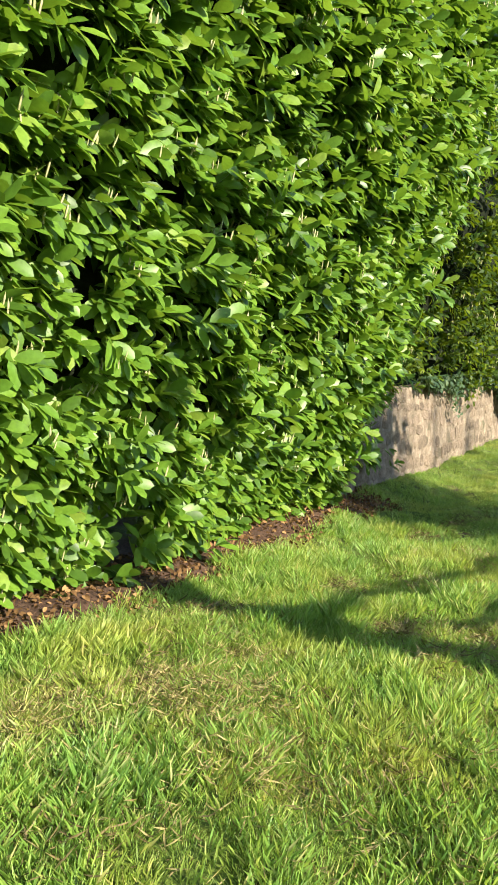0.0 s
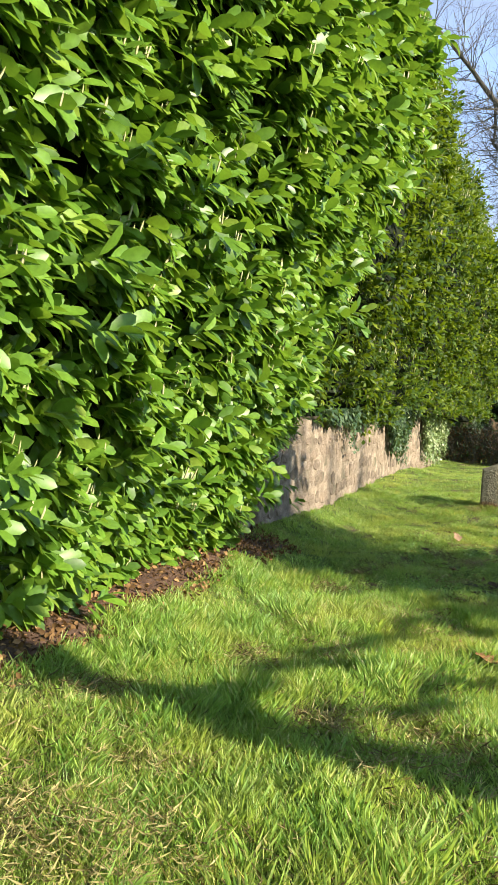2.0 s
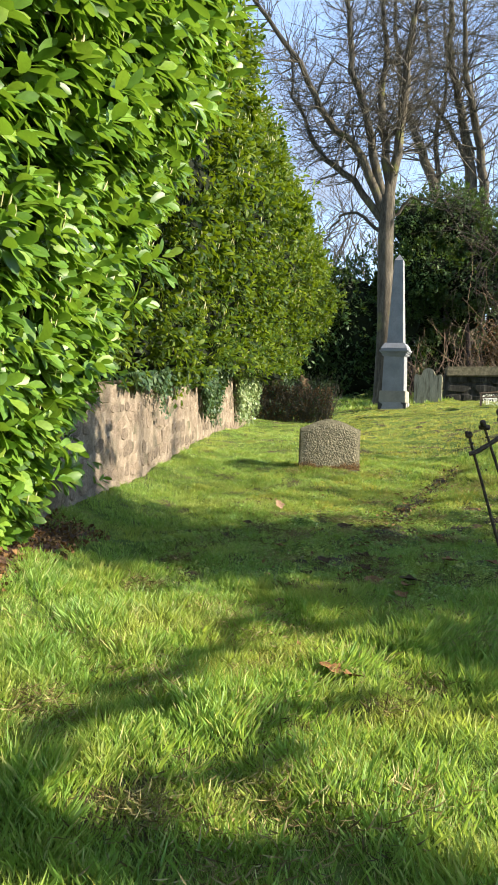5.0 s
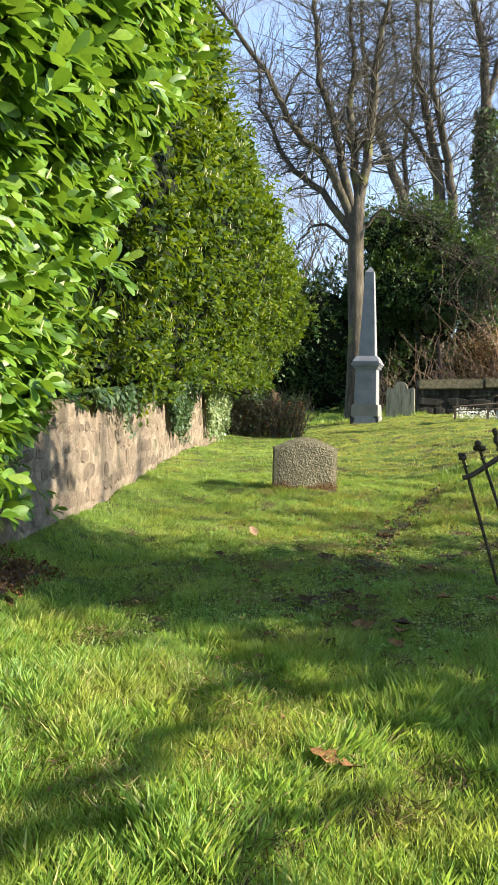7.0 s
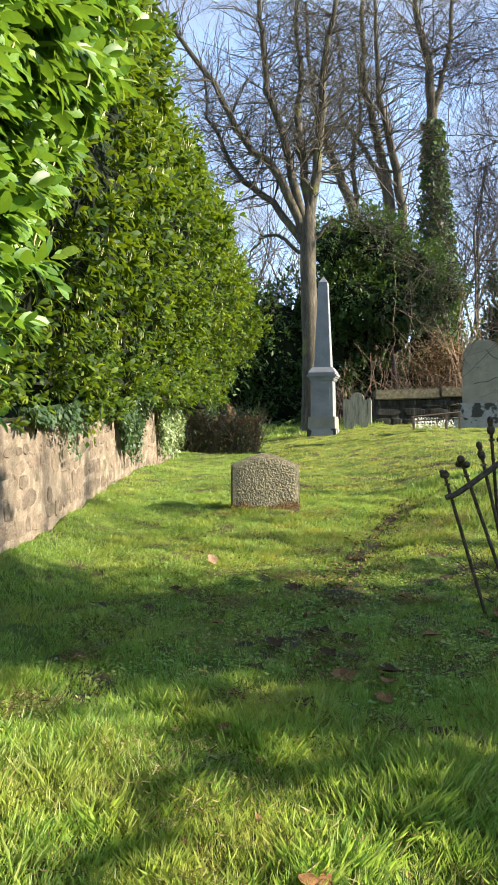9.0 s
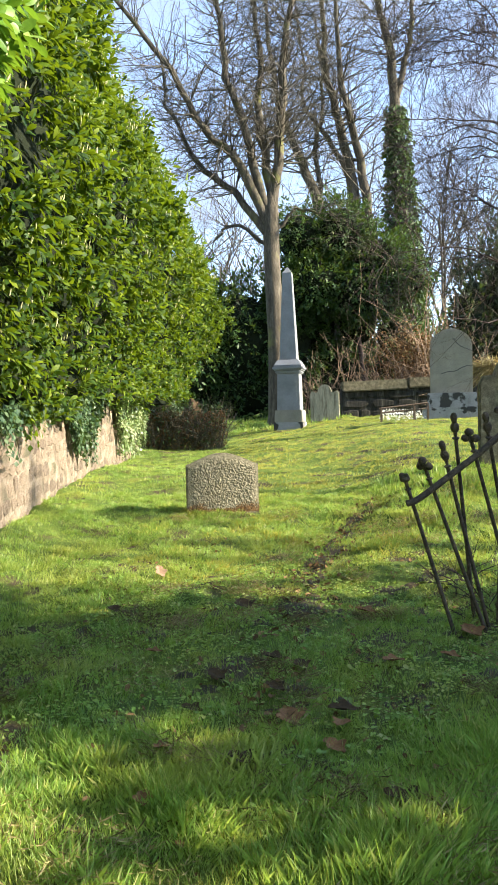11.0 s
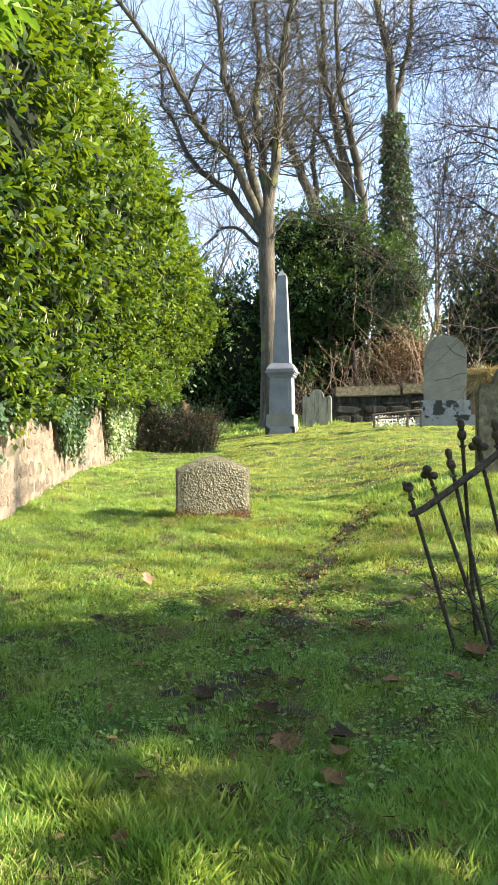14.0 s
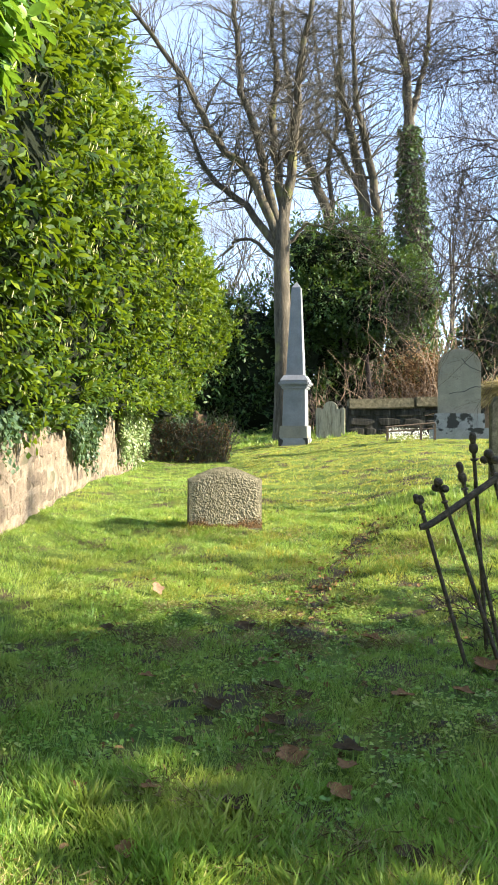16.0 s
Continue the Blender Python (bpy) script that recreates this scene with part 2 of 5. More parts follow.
def tube_np(paths, sides=5):
    """Tapered tubes through rows of (points, radii), as one set of vertices and quads."""
    VV, FF, base = [], [], 0
    ang = np.linspace(0, 2 * np.pi, sides, endpoint=False)
    for pts, rad in paths:
        P = np.asarray(pts, float)
        R = np.asarray(rad, float)
        T = np.gradient(P, axis=0)
        T /= np.linalg.norm(T, axis=1, keepdims=True) + 1e-9
        ref = np.where(np.abs(T[:, 2:3]) > 0.9, np.array([[1.0, 0, 0]]), np.array([[0, 0, 1.0]]))
        A = np.cross(T, ref)
        A /= np.linalg.norm(A, axis=1, keepdims=True) + 1e-9
        B = np.cross(T, A)
        ring = P[:, None] + R[:, None, None] * (np.cos(ang)[None, :, None] * A[:, None] + np.sin(ang)[None, :, None] * B[:, None])
        VV.append(ring.reshape(-1, 3))
        n = len(P)
        i = np.arange(n - 1)[:, None] * sides + np.arange(sides)[None]
        j = np.arange(n - 1)[:, None] * sides + (np.arange(sides)[None] + 1) % sides
        FF.append(np.stack([i, j, j + sides, i + sides], -1).reshape(-1, 4) + base)
        base += n * sides
    return np.concatenate(VV), np.concatenate(FF)


def spline(ctrl, n=14):
    """Points of a smooth curve through the control points."""
    C = np.asarray(ctrl, float)
    C = np.vstack([2 * C[0] - C[1], C, 2 * C[-1] - C[-2]])
    out = []
    segs = len(C) - 3
    per = max(2, n // segs)
    for i in range(segs):
        p0, p1, p2, p3 = C[i:i + 4]
        for t in np.linspace(0, 1, per, endpoint=False):
            out.append(0.5 * (2 * p1 + (p2 - p0) * t + (2 * p0 - 5 * p1 + 4 * p2 - p3) * t * t + (3 * p1 - p0 - 3 * p2 + p3) * t ** 3))
    out.append(C[-2])
    return np.array(out)


def scatter(V, F, P, A, N, S, W=None):
    """Copies a template (length along y, face up z) to points P, axis A, face normal N, size S, width factor W."""
    A = A / (np.linalg.norm(A, axis=1, keepdims=True) + 1e-9)
    N = N - A * (N * A).sum(1, keepdims=True)
    N = N / (np.linalg.norm(N, axis=1, keepdims=True) + 1e-9)
    X = np.cross(A, N)
    S = np.asarray(S)[:, None, None]
    W = np.ones(len(P)) if W is None else W
    out = P[:, None] + S * (V[None, :, 0:1] * X[:, None] * W[:, None, None] + V[None, :, 1:2] * A[:, None] + V[None, :, 2:3] * N[:, None])
    FF = F[None] + (np.arange(len(P)) * len(V))[:, None, None]
    return out.reshape(-1, 3), FF.reshape(-1, F.shape[1])


def leaf_template(width=0.45, fold=0.10, droop=0.12, rows=2):
    """A pointed leaf with a folded midrib and a drooping tip."""
    V = [(0, 0, 0)]
    for i in range(rows):
        t = {2: (0.28, 0.74), 3: (0.2, 0.52, 0.82)}.get(rows, (0.5,))[i]
        w = width / 2 * {2: (0.86, 0.95), 3: (0.66, 1.0, 0.8)}.get(rows, (1.0,))[i]
        V += [(-w, t, fold * w * 3 - droop * t * t), (0, t, -droop * t * t), (w, t, fold * w * 3 - droop * t * t)]
    V.append((0, 1, -droop))
    F = [(0, 2, 1), (0, 3, 2)]
    for i in range(rows - 1):
        a, b = 1 + 3 * i, 4 + 3 * i
        F += [(a, a + 1, b + 1), (a, b + 1, b), (a + 1, a + 2, b + 2), (a + 1, b + 2, b + 1)]
    e = 1 + 3 * (rows - 1)
    F += [(e, e + 1, e + 3), (e + 1, e + 2, e + 3)]
    return np.array(V, float), np.array(F)


LEAF_V, LEAF_F = leaf_template(0.48, 0.07, 0.14, 3)
LEAF2_V = np.array([(0, 0, 0), (-0.15, 0.28, 0.03), (0.15, 0.28, 0.03), (-0.2, 0.68, -0.02), (0.2, 0.68, -0.02), (0, 1, -0.14)], float)
LEAF2_F = np.array([(0, 2, 1), (1, 2, 4), (1, 4, 3), (3, 4, 5)])
IVY_V, IVY_F = leaf_template(0.85, 0.06, 0.1, 1)


def unit(a):
    return a / (np.linalg.norm(a, axis=-1, keepdims=True) + 1e-9)


def smooth(a, b, x):
    t = np.clip((x - a) / (b - a), 0, 1)
    return t * t * (3 - 2 * t)


def wave(x, y, s=1.0, seed=0.0):
    """A cheap smooth noise of two coordinates, about -1 to 1."""
    return (np.sin(x * 1.7 * s + seed) * np.cos(y * 1.3 * s - seed * 1.7) + 0.6 * np.sin(x * 3.1 * s - y * 2.3 * s + seed * 2.1)
            + 0.4 * np.cos(x * 5.3 * s + y * 4.1 * s + seed * 0.7) + 0.25 * np.sin(x * 9.1 * s - y * 8.3 * s + seed)) / 1.6


# ---- ground ----
def furrow_x(y):
    """Where the worn furrow lies across the lawn."""
    return np.interp(y, [5, 7.3, 8.1, 8.8, 9.8, 10.6, 11.6, 12.9, 14.2], [0.5, 0.54, 0.6, 0.71, 0.95, 1.1, 1.35, 1.83, 2.3])


def ground_z(x, y):
    x, y = np.asarray(x, float), np.asarray(y, float)
    z = np.interp(y, [-50, 9, 10.6, 12, 13.5, 16, 20, 24, 30, 36, 60, 400], [0, 0, 0.05, 0.13, 0.29, 0.42, 0.62, 0.82, 1.0, 1.3, 2.2, 4.0])
    z = z + 0.22 * smooth(-1.3, -2.2, x) * (1 - 0.6 * smooth(9, 14, y)) * smooth(2, 7, y)
    z = z - 0.26 * smooth(1.6, -0.3, x) * smooth(17, 22, y) * (1 - smooth(33, 38, y))
    fx = furrow_x(y)
    z = z + 0.11 * smooth(fx - 0.1 + 0.08 * wave(x, y, 3, 1), fx + 0.7 + 0.15 * wave(x, y, 2.2, 5), x) * (1 - smooth(fx + 1.0, fx + 2.4, x)) * smooth(9.2, 11, y) * (1 - smooth(14, 18, y))
    z = z + 0.36 * smooth(1.4, 4.5, x) * smooth(8, 14, y) + 0.05 * smooth(2.2, 6, x) * smooth(18, 24, y) * (1 - smooth(24, 30, y))
    z = z + 0.028 * wave(x, y, 1.6, 0.4) + 0.024 * wave(x, y, 3.7, 2.0)
    return z


gx = np.concatenate([[-400, -150, -60, -25, -12, -7], np.arange(-4, 12.01, 0.16), [14, 18, 25, 60, 150, 400]])
gy = np.concatenate([[-400, -150, -60, -20, -8, -4], np.arange(-2, 34.01, 0.16), [36, 38, 41, 45, 50, 60, 90, 150, 400]])
GX, GY = np.meshgrid(gx, gy)
GV = np.stack([GX, GY, ground_z(GX, GY)], -1).reshape(-1, 3)
r, c = np.meshgrid(np.arange(len(gy) - 1), np.arange(len(gx) - 1), indexing="ij")
q = (r * len(gx) + c).ravel()
ground = part("ground", mesh_np("ground", GV, np.stack([q, q + 1, q + 1 + len(gx), q + len(gx)], -1), True), SOIL)
tagged(ground, "uneven mossy turf sloping up through the graveyard", "ground", kind="structure")


def bare(x, y):
    """1 where turf gives way to mulch, mud or the worn furrow."""
    m = smooth(-1.62, -1.82, x + 0.12 * wave(x * 0, y, 1.5, 3)) * (1 - smooth(7.6, 8.6, y))
    fx = furrow_x(y)
    f = np.exp(-((x - fx) / 0.13) ** 2) * smooth(8.6, 10, y) * (1 - smooth(13, 14.5, y)) * (0.55 + 0.5 * wave(x, y, 2.3, 1))
    w = 0.8 * smooth(0.2, 0.55, wave(x, y, 3.4, 8) + 0.4 * wave(x, y, 7.0, 3)) * smooth(-0.9, -0.2, x) * (1 - smooth(2.4, 3.2, x)) * smooth(6.2, 7.2, y) * (1 - smooth(9.8, 11.5, y))
    return np.clip(np.maximum(np.maximum(m, f), w), 0, 1)


BLADE_V = np.array([(-0.5, 0, 0), (0.5, 0, 0), (-0.36, 0.5, 0.06), (0.36, 0.5, 0.06), (0, 1, 0.30)], float)
BLADE_F = np.array([(0, 1, 3), (0, 3, 2), (2, 3, 4)])
BLADE2_V = np.array([(-0.5, 0, 0), (0.5, 0, 0), (0.3, 0.55, 0.08), (0, 1, 0.30)], float)
BLADE2_F = np.array([(0, 1, 2), (0, 2, 3)])
BLADE1_V = np.array([(-0.5, 0, 0), (0.5, 0, 0), (0, 1, 0.15)], float)
BLADE1_F = np.array([(0, 1, 2)])


def grass_patch(name, x0, x1, y0, y1, count, length, width, mat, label, keep=None, blade=(BLADE_V, BLADE_F), per=16, spread=0.06):
    """Blades in tufts: each tuft fans out from its own middle."""
    nt = int(count / per)
    cx, cy = rng.uniform(x0, x1, nt), rng.uniform(y0, y1, nt)
    vigour = np.clip(0.2 + 0.75 * (0.5 + 0.5 * wave(cx, cy, 2.3, 1.2)) + 0.5 * rng.random(nt) ** 4, 0.16, 1.5)
    droop = rng.normal(0, 0.13, (nt, 2)) + np.stack([0.17 * wave(cx, cy, 1.3, 4), 0.17 * wave(cx, cy, 1.1, 7)], -1)
    i = np.repeat(np.arange(nt), per)
    n = len(i)
    az = rng.uniform(0, 2 * np.pi, n)
    r = np.sqrt(rng.random(n))
    R = spread * (0.6 + 0.8 * rng.random(nt))
    x, y = cx[i] + r * R[i] * np.cos(az), cy[i] + r * R[i] * np.sin(az)
    ok = (rng.random(n) > bare(x, y) * 1.05) & (x > -2.12)
    if keep is not None:
        ok &= rng.random(n) < keep(x, y)
    x, y, az, r, i = x[ok], y[ok], az[ok], r[ok], i[ok]
    n = len(x)
    L = length * (0.5 + 0.7 * rng.random(n)) * vigour[i] * 1.25 * (0.72 + 0.28 * (worn(x, y) - 0.85) / 0.15)
    A = np.stack([np.cos(az) * (0.06 + 0.3 * r) + droop[i, 0] + rng.normal(0, 0.1, n), np.sin(az) * (0.06 + 0.3 * r) + droop[i, 1] + rng.normal(0, 0.1, n), np.ones(n)], -1)
    N = np.stack([-np.cos(az) + rng.normal(0, 0.5, n), -np.sin(az) + rng.normal(0, 0.5, n), np.full(n, -0.3)], -1)
    W = width / L * (0.7 + 0.6 * rng.random(n))
    V, F = scatter(*blade, np.stack([x, y, ground_z(x, y) - 0.006], -1), A, -N * np.array([1, 1, 0.5]), L, W)
    return tagged(part(name, mesh_np(name, V, F), mat), label, "grass", kind="stuff")


def worn(x, y):
    """Short, thin turf under the trees' shade."""
    return 1 - 0.15 * smooth(-1.0, 0.2, x) * smooth(6.3, 7.4, y) * (1 - smooth(10, 12, y))


grass_patch("long_grass", -2.1, 2.0, 1.3, 7.2, 310000, 0.082, 0.0019, GRASS, "long bright green tufted grass, sunlit in places", worn, (BLADE2_V, BLADE2_F), 14, 0.05)
grass_patch("lawn_grass", -2.15, 5.0, 7.0, 15.0, 215000, 0.06, 0.0034, GRASS, "short green lawn with worn mossy patches", worn, (BLADE2_V, BLADE2_F))
grass_patch("coarse_tufts", -0.6, 2.8, 5.8, 9.2, 26000, 0.12, 0.0028, GRASS, "coarse drooping grass tufts in the shade", None, per=11, spread=0.09)
def in_patches(x, y):
    return smooth(0.15, 0.6, wave(x, y, 1.7, 5) + 0.5 * wave(x, y, 3.1, 2))


grass_patch("yellow_tufts", -1.3, 1.7, 2.0, 6.6, 130000, 0.085, 0.0021, YELLOWED, "yellowing tufts in patches of the long grass", in_patches)
grass_patch("yellow_moss", -0.7, 3.4, 9.0, 14.0, 90000, 0.055, 0.0055, YELLOWED, "yellow moss and short pale grass in patches", in_patches, (BLADE2_V, BLADE2_F))
grass_patch("moss_turf", -1.2, 5.0, 5.5, 16.0, 90000, 0.035, 0.008, MOSSY, "low yellow-green moss among thin grass", None, (BLADE1_V, BLADE1_F), 12, 0.05)
grass_patch("far_grass", -2.15, 10.0, 15.0, 32.0, 150000, 0.06, 0.011, GRASS, "short sunlit grass on the rising ground", lambda x, y: 1 - 0.75 * smooth(-0.4, 0.8, x), (BLADE1_V, BLADE1_F), 10, 0.12)
grass_patch("mossy_grass", -0.8, 10.0, 10.5, 32.0, 130000, 0.05, 0.012, YELLOWED, "yellowish mossy grass on the bank by the graves", lambda x, y: smooth(-0.6, 0.8, x), (BLADE1_V, BLADE1_F), 10, 0.1)
grass_patch("verge_grass", -2.1, 9.0, -6.0, 1.1, 30000, 0.12, 0.016, GRASS, "rough grass where the walk begins", None, (BLADE1_V, BLADE1_F), 12, 0.14)
grass_patch("verge_grass", 2.3, 12.0, 1.0, 15.0, 36000, 0.12, 0.016, GRASS, "rough grass beside the lawn", None, (BLADE1_V, BLADE1_F), 12, 0.14)
grass_patch("bank_grass", -4.0, 4.5, 31.0, 44.0, 30000, 0.16, 0.03, GRASS, "green bank of ground cover behind the monuments", None, (BLADE1_V, BLADE1_F))
grass_patch("tall_tufts", -1.6, 2.4, 1.6, 7.4, 26000, 0.11, 0.0022, GRASS, "taller tufts of coarse grass in the sun", None, (BLADE_V, BLADE_F), 34, 0.055)
grass_patch("tall_tufts", -0.8, 3.2, 6.0, 9.6, 16000, 0.11, 0.0026, GRASS, "coarse grass tufts in the shade by the railing", lambda x, y: smooth(0.2, 1.2, x), (BLADE_V, BLADE_F), 34, 0.06)


def mud_strip():
    """The worn, muddy furrow that runs up the lawn."""
    ys = np.arange(9.2, 13.6, 0.07)
    us = np.linspace(-1, 1, 7)
    mid = furrow_x(ys) + 0.05 * wave(ys * 0, ys, 2.4, 3)
    half = 0.14 * np.clip(0.75 + 0.9 * wave(ys * 0, ys, 3.2, 1), 0.12, 1.6)
    X = mid[:, None] + us[None] * half[:, None]
    Y = np.repeat(ys[:, None], len(us), 1)
    Z = ground_z(X, Y) + np.where(np.abs(us)[None] > 0.9, -0.012, 0.010) + 0.012 * wave(X, Y, 9, 2)
    r, c = np.meshgrid(np.arange(len(ys) - 1), np.arange(len(us) - 1), indexing="ij")
    q = (r * len(us) + c).ravel()
    ob = part("mud_furrow", mesh_np("mud_furrow", np.stack([X, Y, Z], -1).reshape(-1, 3), np.stack([q, q + 1, q + 1 + len(us), q + len(us)], -1), True), MUD)
    return tagged(ob, "dark muddy furrow worn into the turf", "mud", kind="structure")


mud_strip()


def mud_spots():
    """Small bare scrapes in the thin turf."""
    VV, FF, o = [], [], 0
    for i in range(150):
        x, y, r = rng.uniform(-0.8, 2.4), rng.uniform(6.2, 11.2), rng.uniform(0.03, 0.12)
        a = np.linspace(0, 6.28, 11)[:-1]
        rad = r * (0.6 + 0.7 * rng.random(10))
        X, Y = np.append(x + rad * np.cos(a) * 1.4, x), np.append(y + rad * np.sin(a), y)
        VV.append(np.stack([X, Y, ground_z(X, Y) + np.append(np.full(10, -0.004), 0.012)], -1))
        FF.append(np.array([(j, (j + 1) % 10, 10) for j in range(10)]) + o)
        o += 11
    return tagged(part("bare_scrapes", mesh_np("bare_scrapes", np.concatenate(VV), np.concatenate(FF), True), MUD), "small bare muddy scrapes in the thin turf", "mud", kind="stuff")


mud_spots()


def big_leaf(x, y, size, turn, tilt, mat):
    """A single fallen leaf, curled and lobed."""
    bm = bmesh.new()
    rows = []
    for i in range(9):
        t = i / 8
        w = 0.36 * math.sin(math.pi * min(1, t * 0.94 + 0.03)) * (1 + 0.3 * math.cos(t * 15))
        rows.append([bm.verts.new((u * w, t - 0.5, 0.22 * (t - 0.5) ** 2 + 0.35 * abs(u) * w + 0.03 * math.sin(9 * t + 4 * u))) for u in (-1, -0.5, 0, 0.5, 1)])
    for a, b in zip(rows, rows[1:]):
        for i in range(4):
            bm.faces.new((a[i], a[i + 1], b[i + 1], b[i]))
    ob = part("fallen_leaf", bm, mat, None, "", True)
    ob.matrix_world = pose(x, y, float(ground_z(x, y)) + 0.035 + 0.3 * size * abs(math.sin(math.radians(tilt))), tilt, 0, turn) @ Matrix.Scale(size, 4)
    return tagged(ob, "curled brown fallen leaf lying on the turf", "leaf", "fallen leaves")


LEAF_TAN = rough_mat("tan_dead_leaf", [(0.3, (0.20, 0.12, 0.07)), (0.7, (0.32, 0.21, 0.13))], 20, 0.9)
LEAF_RUST = rough_mat("rust_dead_leaf", [(0.3, (0.12, 0.06, 0.022)), (0.7, (0.25, 0.125, 0.05))], 20, 0.9)
LEAF_DARK = rough_mat("wet_dead_leaf", [(0.3, (0.03, 0.019, 0.008)), (0.7, (0.08, 0.048, 0.02))], 20, 0.95)
big_leaf(-0.29, 10.6, 0.14, 35, 40, LEAF_TAN)
big_leaf(0.36, 5.21, 0.13, 70, 15, LEAF_RUST)
big_leaf(0.45, 5.16, 0.11, 140, 20, LEAF_RUST)
big_leaf(0.80, 6.93, 0.13, 35, 10, LEAF_RUST)
for lx, ly, sz, tn, mt in ((0.99, 6.39, 0.17, 60, LEAF_DARK), (0.63, 7.22, 0.17, 10, LEAF_RUST), (0.89, 7.28, 0.16, 100, LEAF_DARK), (0.86, 7.12, 0.13, 150, LEAF_RUST), (0.44, 9.35, 0.20, 20, LEAF_DARK),
                           (0.60, 8.24, 0.15, 80, LEAF_DARK), (0.27, 7.91, 0.15, 30, LEAF_DARK), (0.40, 6.73, 0.14, 60, LEAF_DARK), (1.88, 8.56, 0.20, 15, LEAF_RUST), (1.32, 9.26, 0.16, 70, LEAF_RUST),
                           (0.58, 7.63, 0.13, 45, LEAF_DARK), (0.06, 6.9, 0.09, 120, LEAF_RUST), (0.04, 6.43, 0.10, 0, LEAF_RUST), (-0.23, 6.93, 0.10, 35, LEAF_RUST), (-0.11, 8.27, 0.10, 95, LEAF_RUST),
                           (0.16, 7.42, 0.12, 70, LEAF_DARK), (1.25, 7.9, 0.14, 110, LEAF_RUST), (0.75, 8.05, 0.13, 20, LEAF_DARK), (1.62, 8.1, 0.12, 65, LEAF_RUST), (-0.5, 9.3, 0.12, 10, LEAF_DARK)):
    big_leaf(lx, ly, sz, tn, 8, mt)


def dead_patches(name, spots, per, label, mat):
    """Low straw-coloured thatch in round worn spots."""
    P, A = [], []
    for sx, sy, sr in spots:
        a, r = rng.uniform(0, 6.28, per), np.sqrt(rng.random(per)) * sr
        x, y = sx + r * np.cos(a), sy + r * np.sin(a)
        P.append(np.stack([x, y, ground_z(x, y) + 0.006 + 0.05 * rng.random(per)], -1))
        A.append(np.stack([rng.normal(0, 1, per), rng.normal(0, 1, per), rng.uniform(0.0, 0.45, per)], -1))
    P, A = np.concatenate(P), np.concatenate(A)
    n = len(P)
    V, F = scatter(BLADE2_V, BLADE2_F, P, A, rng.normal(0, 1, (n, 3)) + np.array([0, 0, 1.0]), 0.06 * (0.5 + 0.8 * rng.random(n)), np.full(n, 0.018))
    return tagged(part(name, mesh_np(name, V, F), mat), label, "dry grass", kind="stuff")


spots = [(rng.uniform(-1.3, 1.6), rng.uniform(1.4, 3.0), rng.uniform(0.15, 0.4)) for i in range(26)] + [(rng.uniform(-1.4, 2.2), rng.uniform(1.8, 6.8), rng.uniform(0.12, 0.34)) for i in range(46)] + [(rng.uniform(-0.6, 4), rng.uniform(7.5, 13.5), rng.uniform(0.12, 0.34)) for i in range(36)]
dead_patches("dry_thatch", spots, 200, "patches of dry straw-coloured grass in the turf", STRAW)
spots = [(rng.uniform(-1.4, 1.6), rng.uniform(1.3, 4.2), rng.uniform(0.15, 0.45)) for i in range(34)] + [(rng.uniform(-1.0, 2.2), rng.uniform(4.6, 9.8), rng.uniform(0.1, 0.3)) for i in range(40)]
dead_patches("brown_thatch", spots, 170, "brown withered thatch showing through the turf", THATCH)

# low weeds with round leaves in the worn shade
n = 16000
wx, wy = rng.uniform(-1.2, 2.6, n), rng.uniform(6.3, 11.0, n)
ok = wave(wx, wy, 2.2, 9) > 0.1
wx, wy = wx[ok], wy[ok]
n = len(wx)
wa = rng.uniform(0, 6.28, n)
V, F = scatter(*leaf_template(0.8, 0.08, 0.2, 1), np.stack([wx, wy, ground_z(wx, wy) + 0.008 + 0.03 * rng.random(n)], -1), np.stack([np.cos(wa), np.sin(wa), rng.uniform(0, 0.5, n)], -1),
               np.stack([rng.normal(0, 0.3, n), rng.normal(0, 0.3, n), np.ones(n)], -1), 0.024 * (0.6 + 0.8 * rng.random(n)))
tagged(part("lawn_weeds", mesh_np("lawn_weeds", V, F), GRASS), "low broad-leaved weeds among the thin turf", "weeds", kind="stuff")


# ---- hedges ----
def hedge_face(y, z):
    """x of the near hedge's clipped face: it leans out with height and rounds off at its far end."""
    f = np.interp(z, [0, 0.3, 1.0, 1.6, 2.0, 2.4, 3.0, 3.4, 3.85, 4.6, 6.0], [-2.05, -1.95, -1.68, -1.4, -1.26, -1.15, -0.95, -0.76, -0.62, -0.6, -1.1])
    f = f - 0.10 * smooth(5.0, 3.5, y)
    u = np.clip((y - 6.9 - 0.25 * np.clip(z - 1, 0, 2)) / 1.7, 0, 0.999)
    f = f - 1.6 * (1 - np.sqrt(1 - u * u))
    return f + 0.11 * wave(y, z, 1.2, 2.5) * (1 - 0.5 * u)


